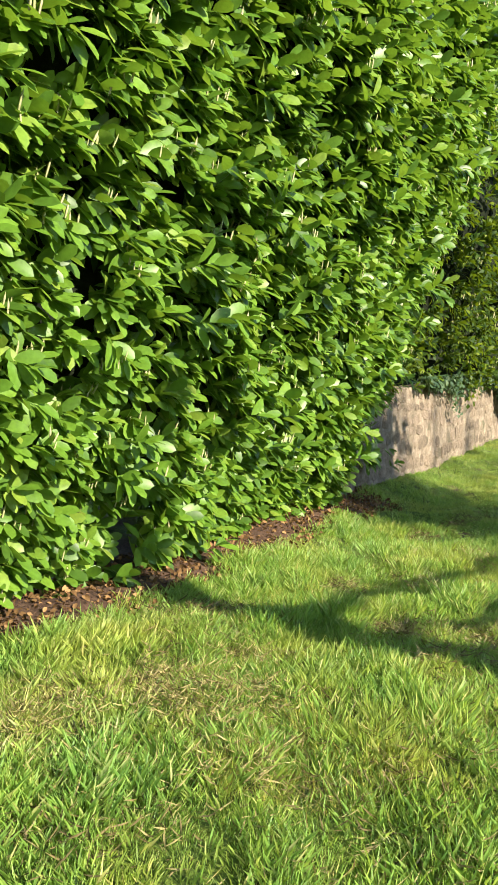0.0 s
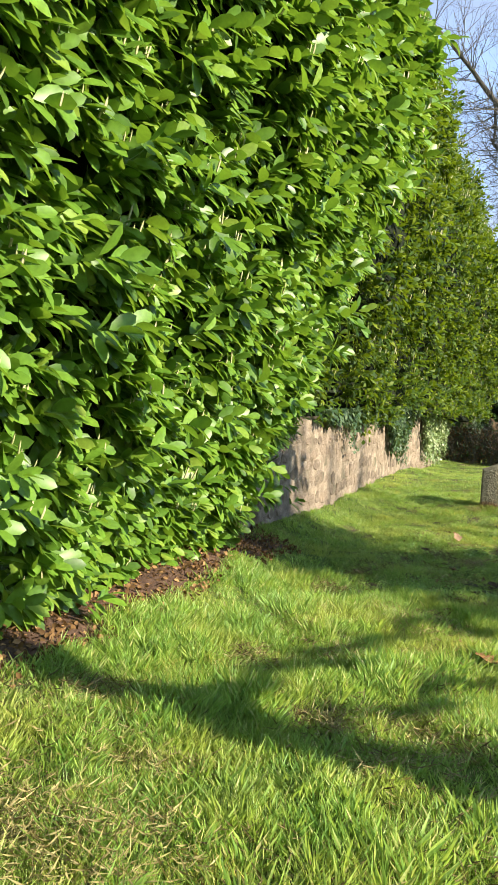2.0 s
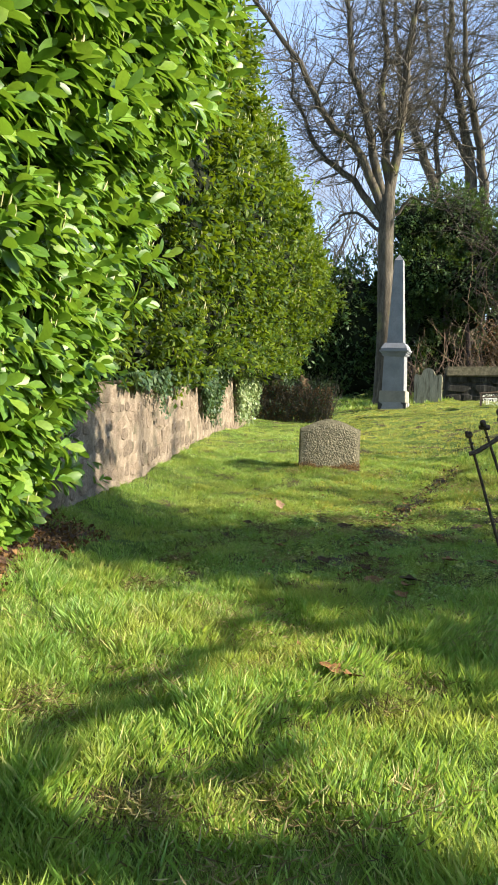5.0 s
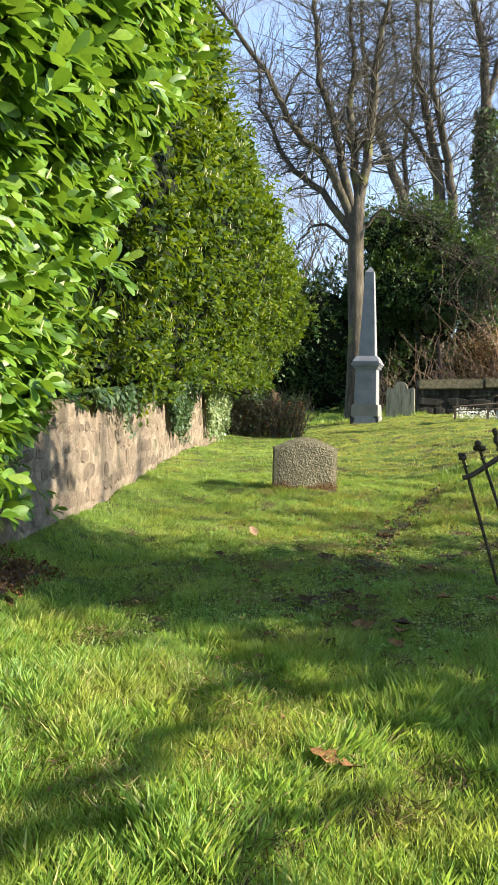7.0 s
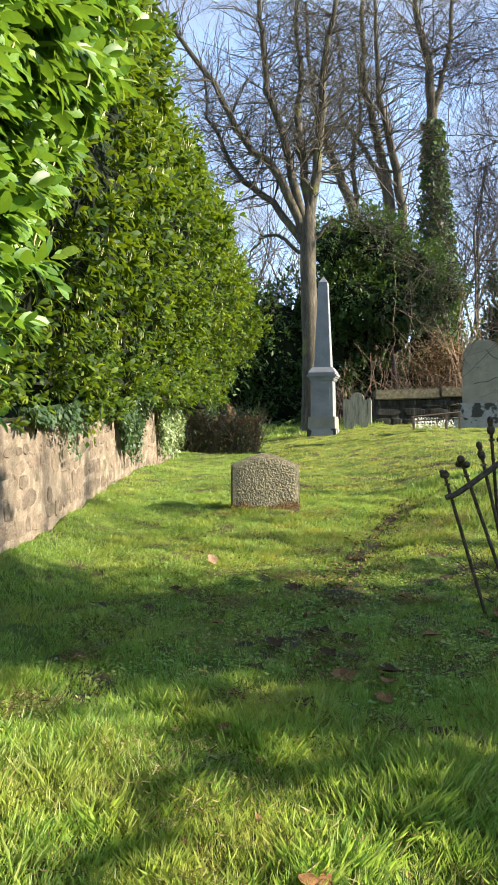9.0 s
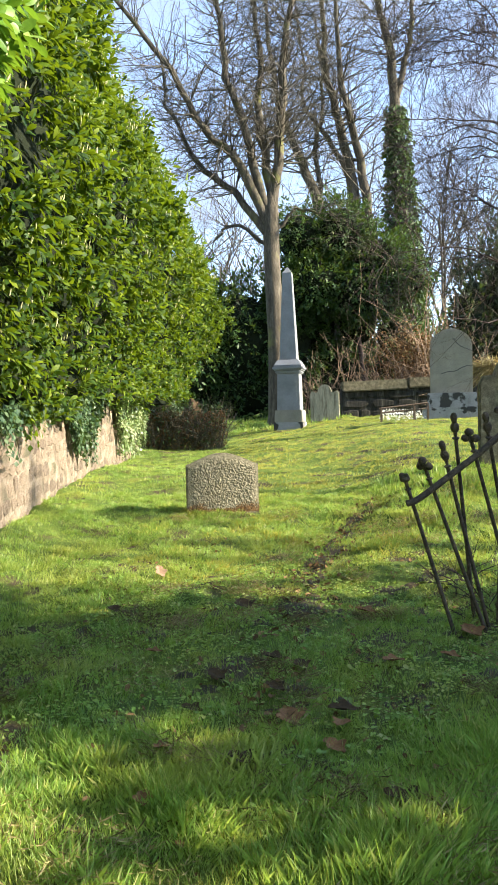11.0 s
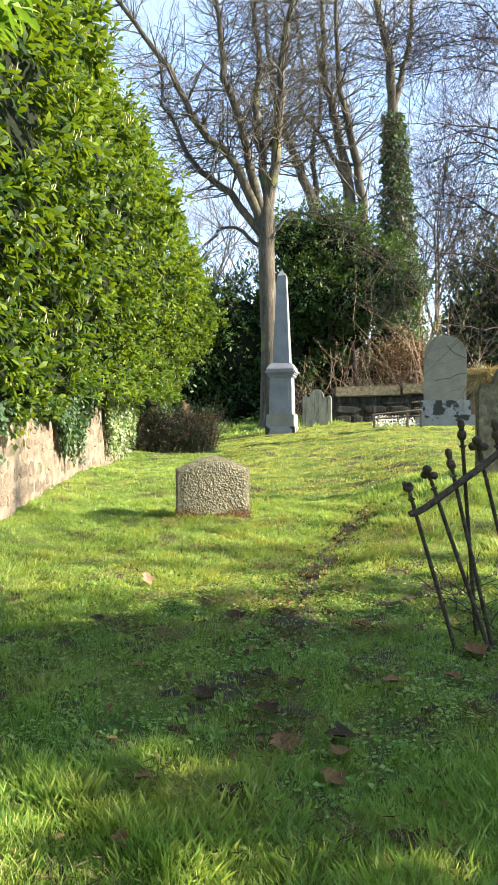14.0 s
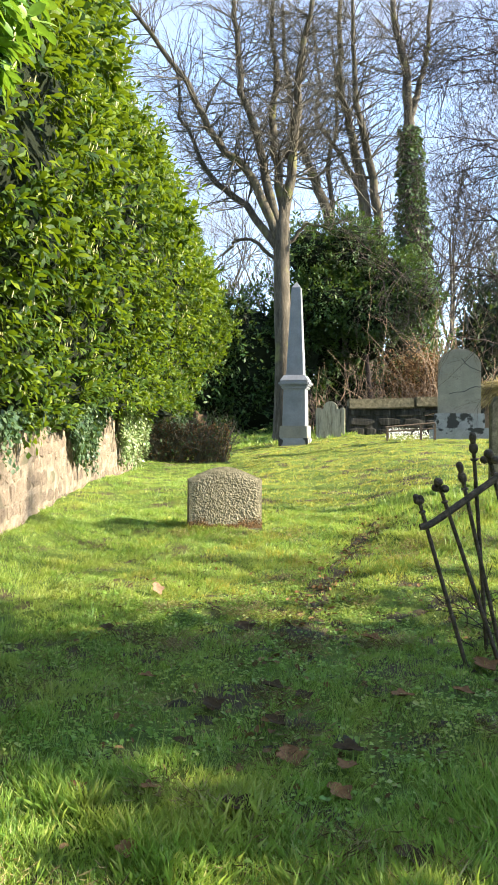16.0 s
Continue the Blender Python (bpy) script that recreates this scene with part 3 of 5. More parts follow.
def far_face(y, z):
    """x of the tall laurels that hang over the wall farther on."""
    out = np.interp(y, [7, 8.5, 10, 12, 16, 22, 25, 27, 28.5], [-1.5, -1.15, -0.95, -0.8, -0.6, -0.28, -0.12, -0.7, -2.4])
    prof = np.interp(z, [0.8, 1.8, 2.6, 3.2, 3.6, 4.2, 5.0, 6.6, 8.4, 10.8, 13], [-1.2, -1.0, -0.8, -0.4, -0.05, 0.1, -0.15, -0.75, -1.7, -3.2, -4.8])
    prof = prof * np.where(z < 3.6, 1 - 0.25 * smooth(17, 23, y), 1.0)
    bough = np.abs(np.sin(z * 1.15 - y * 0.22 + 0.9 * np.sin(y * 0.7))) + 0.6 * np.abs(np.sin(z * 2.3 + y * 0.5 + np.sin(y * 1.1)))
    return out + prof + 0.42 * (bough - 0.95) + 0.26 * wave(y, z, 0.8, 6.1) + 0.16 * wave(y, z, 2.1, 1.1)


def shoots(face, y, z, deep, leaves, size, template, fwd=0.0):
    """Leaf whorls on shoots that stand out of a hedge's face; returns leaves and shoot tips."""
    e = 0.05
    x = face(y, z)
    n = unit(np.stack([np.ones_like(x), -(face(y + e, z) - face(y - e, z)) / (2 * e), -(face(y, z + e) - face(y, z - e)) / (2 * e)], -1))
    k = len(y)
    P0 = np.stack([x, y, z], -1) - n * (rng.random(k) ** 1.6 * deep - 0.22 * (rng.random(k) < 0.05))[:, None]
    ax = unit(n * 0.8 + np.array([0.1, fwd, 0.3]) + rng.normal(0, 0.24, (k, 3)))
    s = unit(np.cross(ax, rng.normal(0, 1, (k, 3))))
    b = np.cross(ax, s)
    phi = rng.uniform(0, 6.28, k)
    Ps, As, Ns, Ss = [], [], [], []
    for j in range(leaves):
        a = phi + j * 2.4
        rad = s * np.cos(a)[:, None] + b * np.sin(a)[:, None]
        op = 0.3 + 0.5 * j / leaves + rng.normal(0, 0.12, k)
        A = unit(ax * np.cos(op * 1.3)[:, None] + rad * np.sin(op * 1.3)[:, None] + np.array([0, 0, -0.22]))
        Ps.append(P0 - ax * (0.018 * j) + rad * 0.006)
        As.append(A)
        Ns.append(unit(ax * 0.5 - rad * 0.2 + np.array([0.55, -0.22, 0.55]) + rng.normal(0, 0.28, (k, 3))))
        Ss.append(size * (0.75 + 0.38 * rng.random(k)) * (0.8 + 0.25 * j / leaves))
    P, A, N, S = np.concatenate(Ps), np.concatenate(As), np.concatenate(Ns), np.concatenate(Ss)
    return (P, A, N, S), (P0, ax)


def core_mesh(face, y0, y1, z0, z1, inset, back, step=0.3):
    ys, zs = np.arange(y0, y1 + 0.01, step), np.arange(z0, z1 + 0.01, step)
    Y, Z = np.meshgrid(ys, zs)
    X = face(Y, Z) - inset
    V = [np.stack([X, Y, Z], -1).reshape(-1, 3), np.stack([np.full_like(X, back), Y, Z], -1).reshape(-1, 3)]
    nz, ny = X.shape
    r, c = np.meshgrid(np.arange(nz - 1), np.arange(ny - 1), indexing="ij")
    q = (r * ny + c).ravel()
    F = np.stack([q, q + 1, q + 1 + ny, q + ny], -1)
    o = nz * ny
    rims = []
    for idx in (np.arange(ny), (nz - 1) * ny + np.arange(ny), np.arange(nz) * ny, np.arange(nz) * ny + ny - 1):
        rims.append(np.stack([idx[:-1], idx[1:], idx[1:] + o, idx[:-1] + o], -1))
    return mesh_np("hedge_inside", np.concatenate(V), np.concatenate([F, F[:, ::-1] + o, *rims]), True)


near_hedge = thing("laurel_hedge", (-2.2, 3.0, 0.0), "tall clipped cherry laurel hedge with glossy leaves and flower buds", "hedge")
inv = near_hedge.matrix_world.inverted()


def under(ob, parent):
    """Keeps a part in its world place under its thing."""
    ob.matrix_parent_inverse = parent.matrix_world.inverted()
    return ob


k = 5500
hy, hz = np.where(np.arange(k) < 4800, rng.uniform(1.2, 8.9, k), rng.uniform(-2.2, 1.2, k)), 0.12 + 5.2 * rng.random(k)
ok = hz > 0.12 + 0.85 * smooth(7.2, 8.7, hy)
hy, hz = hy[ok], hz[ok]
(LP, LA, LN, LS), (SP, SA) = shoots(hedge_face, hy, hz, 0.26, 9, 0.158, LEAF_V, 0.45)
# the leaves that stand nearest to the walk are pieces of their own
pick = np.where((LP[:, 1] > 2.6) & (LP[:, 1] < 4.6) & (LP[:, 2] > 0.4) & (LP[:, 2] < 2.6) & (LP[:, 0] > hedge_face(LP[:, 1], LP[:, 2]) - 0.02))[0]
pick = pick[rng.permutation(len(pick))[:280]]
rest = np.setdiff1d(np.arange(len(LP)), pick)
V, F = scatter(LEAF_V, LEAF_F, LP[rest], LA[rest], LN[rest], LS[rest])
under(tagged(part("foliage", mesh_np("foliage", V, F, True), LAUREL, near_hedge), kind="stuff"), near_hedge)
# solid sheet behind the leaves, coloured as the hedge's inner shade
under(part("hedge_inside", core_mesh(hedge_face, -2.0, 8.3, 0.6, 5.8, 0.34, -3.6), CORE_SHADE, near_hedge, "near-black sheet standing in for shade inside the hedge"), near_hedge)
leaf_mesh = mesh_np("leaf", LEAF_V, LEAF_F, True)
for i in pick:
    ob = part("leaf", leaf_mesh, LAUREL, near_hedge)
    A, N = Vector(LA[i]).normalized(), Vector(LN[i])
    N = (N - A * N.dot(A)).normalized()
    X = A.cross(N)
    ob.matrix_parent_inverse = inv
    ob.matrix_basis = Matrix.Translation(LP[i]) @ Matrix((X, A, N)).transposed().to_4x4() @ Matrix.Scale(LS[i], 4)
# a drooping sprig at the hedge's far foot
sy, sz = 8.45 + rng.normal(0, 0.08, 7), 0.62 + rng.normal(0, 0.06, 7)
(P, A, N, S), _ = shoots(lambda y, z: -1.95 + 0 * y, sy, sz, 0.1, 6, 0.13, LEAF_V, 0.5)
V, F = scatter(LEAF_V, LEAF_F, P, A + np.array([0, 0, -0.5]), N, S)
under(tagged(part("sprig", mesh_np("sprig", V, F, True), LAUREL, near_hedge), kind="stuff"), near_hedge)
# pale upright flower spikes
BUD_V = np.array([(-0.07, 0, 0), (0.07, 0, 0), (0, 0, 0.12), (-0.08, 0.6, 0), (0.08, 0.6, 0), (0, 0.6, 0.14), (0, 1, 0.04)], float)
BUD_F = np.array([(0, 1, 4), (0, 4, 3), (1, 2, 5), (1, 5, 4), (2, 0, 3), (2, 3, 5), (3, 4, 6), (4, 5, 6), (5, 3, 6)])


def buds(P, ax, frac, size):
    i = np.where(rng.random(len(P)) < frac)[0]
    i = np.repeat(i, 3)
    p = P[i] + ax[i] * 0.015 + rng.normal(0, 0.022, (len(i), 3))
    a = unit(ax[i] * 0.25 + np.array([0, 0, 1.0]) + rng.normal(0, 0.12, (len(i), 3)))
    return scatter(BUD_V, BUD_F, p, a, rng.normal(0, 1, (len(i), 3)), size * (0.7 + 0.6 * rng.random(len(i))))


V, F = buds(SP, SA, 0.22, 0.066)
under(tagged(part("blossom", mesh_np("blossom", V, F), BUD, near_hedge, "pale cream upright flower buds"), kind="stuff"), near_hedge)

far_hedge = thing("laurel_trees", (-3.0, 18.0, 0.8), "overgrown sunlit laurels hanging over the stone wall", "hedge")
k = 14000
hy, hz = rng.uniform(7.2, 28.4, k), 0.6 + 11.2 * rng.random(k) ** 1.15
ok = hz > np.interp(hy, [7, 8, 9, 10, 11, 12, 20, 28], [0.6, 0.85, 1.05, 1.2, 1.5, 1.65, 1.95, 2.3]) + 0.12 * wave(hy, hy, 2, 1)
hy, hz = hy[ok], hz[ok]
(LP, LA, LN, LS), (SP, SA) = shoots(far_face, hy, hz, 0.6, 7, 0.135, LEAF2_V, 0.35)
V, F = scatter(LEAF2_V, LEAF2_F, LP, LA, LN, LS)
under(tagged(part("foliage", mesh_np("foliage", V, F, False), LAUREL_FAR, far_hedge), kind="stuff"), far_hedge)
# the same shade-coloured sheet behind the far leaves, closing off the sky
under(part("hedge_inside", core_mesh(far_face, 7.0, 28.0, 1.9, 11.5, 0.75, -6.0, 0.5), CORE_SHADE, far_hedge, "near-black sheet standing in for shade inside the laurels"), far_hedge)
V, F = buds(SP, SA, 0.13, 0.07)
under(tagged(part("blossom", mesh_np("blossom", V, F), BUD, far_hedge, "pale cream upright flower buds"), kind="stuff"), far_hedge)


# ---- mulch under the hedge ----
def litter(name, x, y, size, mat, label, flat=0.35):
    n = len(x)
    az = rng.uniform(0, 6.28, n)
    A = np.stack([np.cos(az), np.sin(az), rng.normal(0, flat, n)], -1)
    N = np.stack([rng.normal(0, flat, n), rng.normal(0, flat, n), np.ones(n)], -1)
    V, F = scatter(*leaf_template(0.6, 0.12, 0.25, 2), np.stack([x, y, ground_z(x, y) + 0.012 + 0.015 * rng.random(n)], -1), A, N, size * (0.6 + 0.8 * rng.random(n)))
    return tagged(part(name, mesh_np(name, V, F), mat), label, "leaf litter", kind="stuff")


k = 7500
my = rng.uniform(0.5, 8.4, k)
litter("leaf_mulch", -1.60 - 0.75 * rng.random(k) + 0.06 * wave(my * 0, my, 1.5, 3), my, 0.036, BROWN, "brown dead leaves lying under the hedge", 0.85)
k = 4200
tagged(litter("clover", rng.uniform(-1.2, 2.8, k), rng.uniform(6.4, 10.5, k), 0.03, GRASS, "small green clover leaves among thin turf", 0.5), "small green clover leaves among thin turf", "clover", kind="stuff")
ys = np.arange(-1, 8.5, 0.2)
xs = np.array([-2.6, -2.2, -1.95, -1.78, -1.66])
MX, MY = np.meshgrid(xs, ys)
MX[:, -1] += 0.08 * wave(MY[:, -1] * 0, MY[:, -1], 1.5, 3)
lift = np.where(MX > -1.75, -0.02, 0.015)
r, c = np.meshgrid(np.arange(len(ys) - 1), np.arange(len(xs) - 1), indexing="ij")
q = (r * len(xs) + c).ravel()
bed = part("mulch_bed", mesh_np("mulch_bed", np.stack([MX, MY, ground_z(MX, MY) + lift], -1).reshape(-1, 3), np.stack([q, q + 1, q + 1 + len(xs), q + len(xs)], -1), True), MULCH)
tagged(bed, "strip of dark leaf mulch along the hedge foot", "mulch", kind="structure")


# ---- headstones and monuments ----
def arc_top(w, h, rise, n=13):
    """Outline of a slab with straight sides and a segmental top."""
    pts = [(-w / 2, 0), (w / 2, 0)]
    for i in range(n):
        t = i / (n - 1)
        x = w / 2 - w * t
        pts.append((x, h - rise + rise * (1 - (2 * t - 1) ** 2)))
    return pts


def headstone():
    g = thing("headstone", (0.225, 13.5, 0.28), "low rough-hewn granite headstone with a curved top standing in the grass", "headstone", "gravestones", turn=8)
    out = [(-0.45, -0.08), (0.45, -0.08)]
    for i in range(15):
        t = i / 14
        x = 0.45 - 0.9 * t
        out.append((x, 0.60 + 0.145 * math.sin(math.pi * t) ** 1.25))
    bm = slab_bm(out, 0.13, 0.012)
    bmesh.ops.triangulate(bm, faces=[f for f in bm.faces if len(f.verts) > 4])
    part("slab", bm, GRANITE, g)
    # the pitched face: a fine grid of chisel bosses
    nx, nz = 170, 124
    V, idx = [], {}
    for i in range(nx):
        for j in range(nz):
            x = -0.435 + 0.87 * i / (nx - 1)
            top = 0.585 + 0.145 * math.sin(math.pi * (x + 0.45) / 0.9) ** 1.25
            z = -0.05 + (top + 0.05) * j / (nz - 1)
            e = min(1, 12 * min(i, nx - 1 - i, nz - 1 - j) / nx)
            d = noise.noise((x * 60, z * 60, 0.3)) * 0.6 + noise.noise((x * 120, z * 120, 3.1)) * 0.35
            V.append((x, -0.066 - e * (0.010 + 0.017 * d), z))
    V = np.array(V)
    r, c = np.meshgrid(np.arange(nx - 1), np.arange(nz - 1), indexing="ij")
    q = (r * nz + c).ravel()
    part("rough_face", mesh_np("rough_face", V, np.stack([q, q + nz, q + nz + 1, q + 1], -1), True), GRANITE, g, "rock-faced granite with chisel bosses")
    part("plinth", box_bm(0.94, 0.2, 0.14, z=-0.12, bevel=0.015), LICHEN, g, "mossy low plinth")
    n = 1500
    x, zz = rng.uniform(-0.45, 0.45, n), np.abs(rng.normal(0, 0.055, n))
    keep = zz < 0.05 + 0.11 * np.clip(wave(x * 4, x, 1.0, 2) + 0.25, 0, 1)
    x, zz = x[keep], zz[keep]
    az = rng.uniform(0, 6.28, len(x))
    V, F = scatter(LEAF2_V, LEAF2_F, np.stack([x, np.full_like(x, -0.085), zz], -1), np.stack([np.cos(az), -0.5 + 0 * az, np.sin(az)], -1), np.stack([0 * az, -1 + 0 * az, 0.4 + 0 * az], -1), 0.022 * np.ones(len(x)))
    tagged(part("moss", mesh_np("moss", V, F), BROWN, g, "brown moss along the foot"), kind="stuff")
    return g


headstone()


def obelisk():
    g = thing("obelisk", (2.27, 30.3, 0.86), "tall grey granite obelisk monument on a stepped pedestal", "obelisk", "gravestones", turn=-13)
    part("lower_step", box_bm(0.98, 0.98, 0.66, z=-0.2, bevel=0.02), GREY_BASE, g, "grey base step with black stains")
    part("upper_step", box_bm(0.94, 0.94, 0.40, z=0.46, bevel=0.02, top=(0.97, 0.97)), PALE, g)
    part("die", box_bm(0.77, 0.77, 1.22, z=0.86, bevel=0.012, top=(0.93, 0.93)), GREY, g)
    part("inscription_panel", box_bm(0.54, 0.02, 0.80, y=-0.377, z=1.05, bevel=0.006), GREY, g)
    part("neck_moulding", box_bm(0.86, 0.86, 0.10, z=2.08, bevel=0.03), GREY, g)
    part("cornice", box_bm(1.02, 1.02, 0.16, z=2.18, bevel=0.05), GREY, g)
    part("cap", box_bm(0.96, 0.96, 0.20, z=2.34, bevel=0.02, top=(0.72, 0.72)), GREY, g)
    part("shaft", box_bm(0.57, 0.57, 2.90, z=2.54, bevel=0.012, top=(0.54, 0.54)), GREY, g)
    part("pyramid_tip", box_bm(0.308, 0.308, 0.22, z=5.44, bevel=0.004, top=(0.03, 0.03)), GREY, g)
    return g


obelisk()


def scroll_stone(at, turn):
    g = thing("headstone", at, "weathered scroll-topped headstone with dark streaks beside the wall", "headstone", "gravestones", turn=turn)
    out = [(-0.5, -0.1), (0.5, -0.1), (0.5, 1.12), (0.44, 1.2)]
    out += [(0.34 - 0.0 * i, 1.2 - 0.03 * i) for i in range(1, 3)]
    for i in range(11):
        a = math.pi * i / 10
        out.append((0.24 * math.cos(a), 1.16 + 0.26 * math.sin(a)))
    out += [(-0.34, 1.14), (-0.34, 1.17), (-0.44, 1.2), (-0.5, 1.12)]
    part("slab", slab_bm(out, 0.16, 0.014), SCROLL, g)
    return g


scroll_stone((3.55, 31.3, 1.18), -13)


def arched_stone():
    g = thing("headstone", (7.15, 28.2, 1.2), "pale round-arched headstone on two grey plinth steps", "headstone", "gravestones", turn=-13)
    part("lower_plinth", box_bm(1.78, 0.85, 0.58, z=-0.1, bevel=0.02), GREY_BASE, g, "grey stained stone plinth")
    part("upper_plinth", box_bm(1.52, 0.62, 0.44, z=0.48, bevel=0.02, top=(0.97, 0.95)), GREY_BASE, g)
    out = [(-0.64, 0.9), (0.64, 0.9), (0.64, 2.35)]
    for i in range(1, 18):
        a = math.pi * i / 18
        out.append((0.64 * math.cos(a), 2.35 + 0.56 * math.sin(a)))
    out.append((-0.64, 2.35))
    part("slab", slab_bm(out, 0.2, 0.02), PALE, g)
    for ctrl in ([(0.05, 2.62), (0.25, 2.38), (0.45, 2.28), (0.63, 2.20)], [(-0.3, 1.52), (0.1, 1.60), (0.4, 1.72), (0.63, 1.74)]):
        pts = spline([(x, -0.1, z) for x, z in ctrl], 12)
        pts[1:-1, 2] += rng.normal(0, 0.012, len(pts) - 2)
        V, F = tube_np([(pts, np.full(len(pts), 0.012))], 5)
        part("crack", mesh_np("crack", V, F), DARKPAINT, g, "thin dark crack across the slab")
    return g


arched_stone()


def near_stone():
    g = thing("headstone", (4.33, 14.4, 0.62), "lichen-covered shouldered headstone behind the railing", "headstone", "gravestones", turn=-8)
    out = [(-0.57, -0.1), (0.57, -0.1), (0.57, 1.22), (0.51, 1.34), (0.37, 1.34)]
    for i in range(1, 10):
        a = math.pi * i / 10
        out.append((0.35 * math.cos(a), 1.36 + 0.30 * math.sin(a)))
    out += [(-0.37, 1.34), (-0.51, 1.34), (-0.57, 1.22)]
    part("slab", slab_bm(out, 0.17, 0.02), LICHEN, g)
    for j, w in enumerate((0.5, 0.62, 0.44, 0.58, 0.36)):
        part("inscription_line", box_bm(w, 0.006, 0.035, y=-0.087, z=1.12 - 0.11 * j, bevel=0.0), DARKPAINT, g)
    return g


near_stone()


def finial(kind, parent):
    """Cast-iron tops of the bars, set on the bar's end with z along the bar."""
    bm = bmesh.new()

    def ball(x, z, rx, rz, y=0):
        r = bmesh.ops.create_uvsphere(bm, u_segments=10, v_segments=7, radius=1)
        for v in r["verts"]:
            v.co = Vector((v.co.x * rx + x, v.co.y * rx * 0.8 + y, v.co.z * rz + z))

    ball(0, -0.004, 0.024, 0.008)
    if kind == 0:
        ball(0, 0.03, 0.013, 0.035)
        ball(0, 0.072, 0.036, 0.028)
        ball(-0.016, 0.092, 0.02, 0.017)
        ball(0.016, 0.09, 0.018, 0.016)
    elif kind == 1:
        ball(0, 0.03, 0.014, 0.035)
        ball(0, 0.075, 0.018, 0.03)
        ball(-0.036, 0.084, 0.028, 0.024)
        ball(0.036, 0.084, 0.028, 0.024)
        ball(0, 0.124, 0.03, 0.026)
    else:
        ball(0, 0.03, 0.013, 0.03)
        ball(0, 0.07, 0.028, 0.038)
        ball(0, 0.11, 0.016, 0.018)
        ball(0, 0.138, 0.022, 0.034)
    return part("finial", bm, IRON, parent, smooth=True)


def railing():
    g = thing("iron_railing", (1.7, 8.5, 0.0), "leaning rusted iron grave railing with cast finials", "railing", "grave railings")
    inv = g.matrix_world.inverted()
    bars = [((1.455, 8.40, 0.985), (1.81, 8.66, -0.03), 0), ((1.585, 8.40, 1.045), (2.02, 8.66, -0.03), 1), ((1.70, 8.40, 1.12), (2.06, 8.75, -0.02), 2),
            ((1.765, 8.44, 1.29), (2.03, 9.0, 0.0), 2), ((1.87, 8.42, 1.21), (2.29, 8.8, 0.0), 1), ((1.965, 8.42, 1.29), (2.33, 8.95, 0.0), 2),
            ((2.06, 8.42, 1.375), (2.16, 8.9, 0.0), 1), ((2.15, 8.42, 1.46), (2.36, 8.75, 0.0), 0), ((2.25, 8.42, 1.55), (2.42, 8.7, 0.0), 1)]
    for top, foot, kind in bars:
        V, F = tube_np([(np.linspace(foot, top, 5), np.linspace(0.0135, 0.0115, 5))], 8)
        ob = part("bar", mesh_np("bar", V, F, True), IRON, g)
        ob.matrix_parent_inverse = inv
        fo = finial(kind, ob)
        fo.matrix_world = Matrix.Translation(top) @ (Vector(top) - Vector(foot)).to_track_quat("Z", "Y").to_matrix().to_4x4()
    pts = spline([(1.44, 8.385, 0.895), (1.52, 8.385, 0.925), (1.75, 8.385, 1.09), (1.95, 8.385, 1.24), (2.40, 8.385, 1.62)], 16)
    V, F = tube_np([(pts, np.full(len(pts), 0.021))], 6)
    part("top_rail", mesh_np("top_rail", V, F), IRON, g).matrix_parent_inverse = inv
    return g


railing()


def low_rail():
    g = thing("grave_rail", (5.2, 26.2, 1.2), "low dark iron rail round a grave of white flowers", "railing", "grave railings")
    for x0, x1, z0, z1 in ((-0.68, 0.75, 0.46, 0.60), (-0.62, 0.75, 0.34, 0.44)):
        V, F = tube_np([(np.linspace((x0, 0, z0), (x1, 0.1, z1), 4), np.full(4, 0.028))], 6)
        part("rail", mesh_np("rail", V, F, True), IRON, g)
    for x, h in ((-0.62, 0.48), (0.33, 0.52), (0.72, 0.58)):
        part("post", box_bm(0.06, 0.06, h + 0.12, x=x, z=-0.12, bevel=0.008), IRON, g)
        part("foot", box_bm(0.1, 0.1, 0.06, x=x, z=-0.02, bevel=0.01), IRON, g)
    return g


low_rail()

# ---- trees ----
def grow(p, d, length, r, depth, out, wander=0.16, droop=0.0, up=0.0, kids=(3, 5)):
    """A branch that wanders, and its side branches."""
    n = 3 if depth == 0 else 5
    pts, q, v = [p], np.array(p, float), np.array(d, float)
    for i in range(n - 1):
        v = unit(v + rng.normal(0, wander, 3) + np.array([0, 0, up - droop * (i / n)]))
        q = q + v * length / (n - 1)
        pts.append(q)
    out.append((np.array(pts), np.linspace(r, r * 0.4, n)))
    if depth > 0:
        for j in range(rng.integers(kids[0], kids[1] + 1)):
            t = rng.uniform(0.25, 1.0)
            i = min(n - 2, int(t * (n - 1)))
            base = pts[i] + (pts[i + 1] - pts[i]) * (t * (n - 1) - i)
            side = unit(np.cross(v, rng.normal(0, 1, 3)))
            grow(base, unit(v * 0.75 + side * rng.uniform(0.5, 1.0)), length * rng.uniform(0.45, 0.7), r * 0.5 * (1.1 - 0.4 * t), depth - 1, out, wander * 1.15, droop, up, kids)


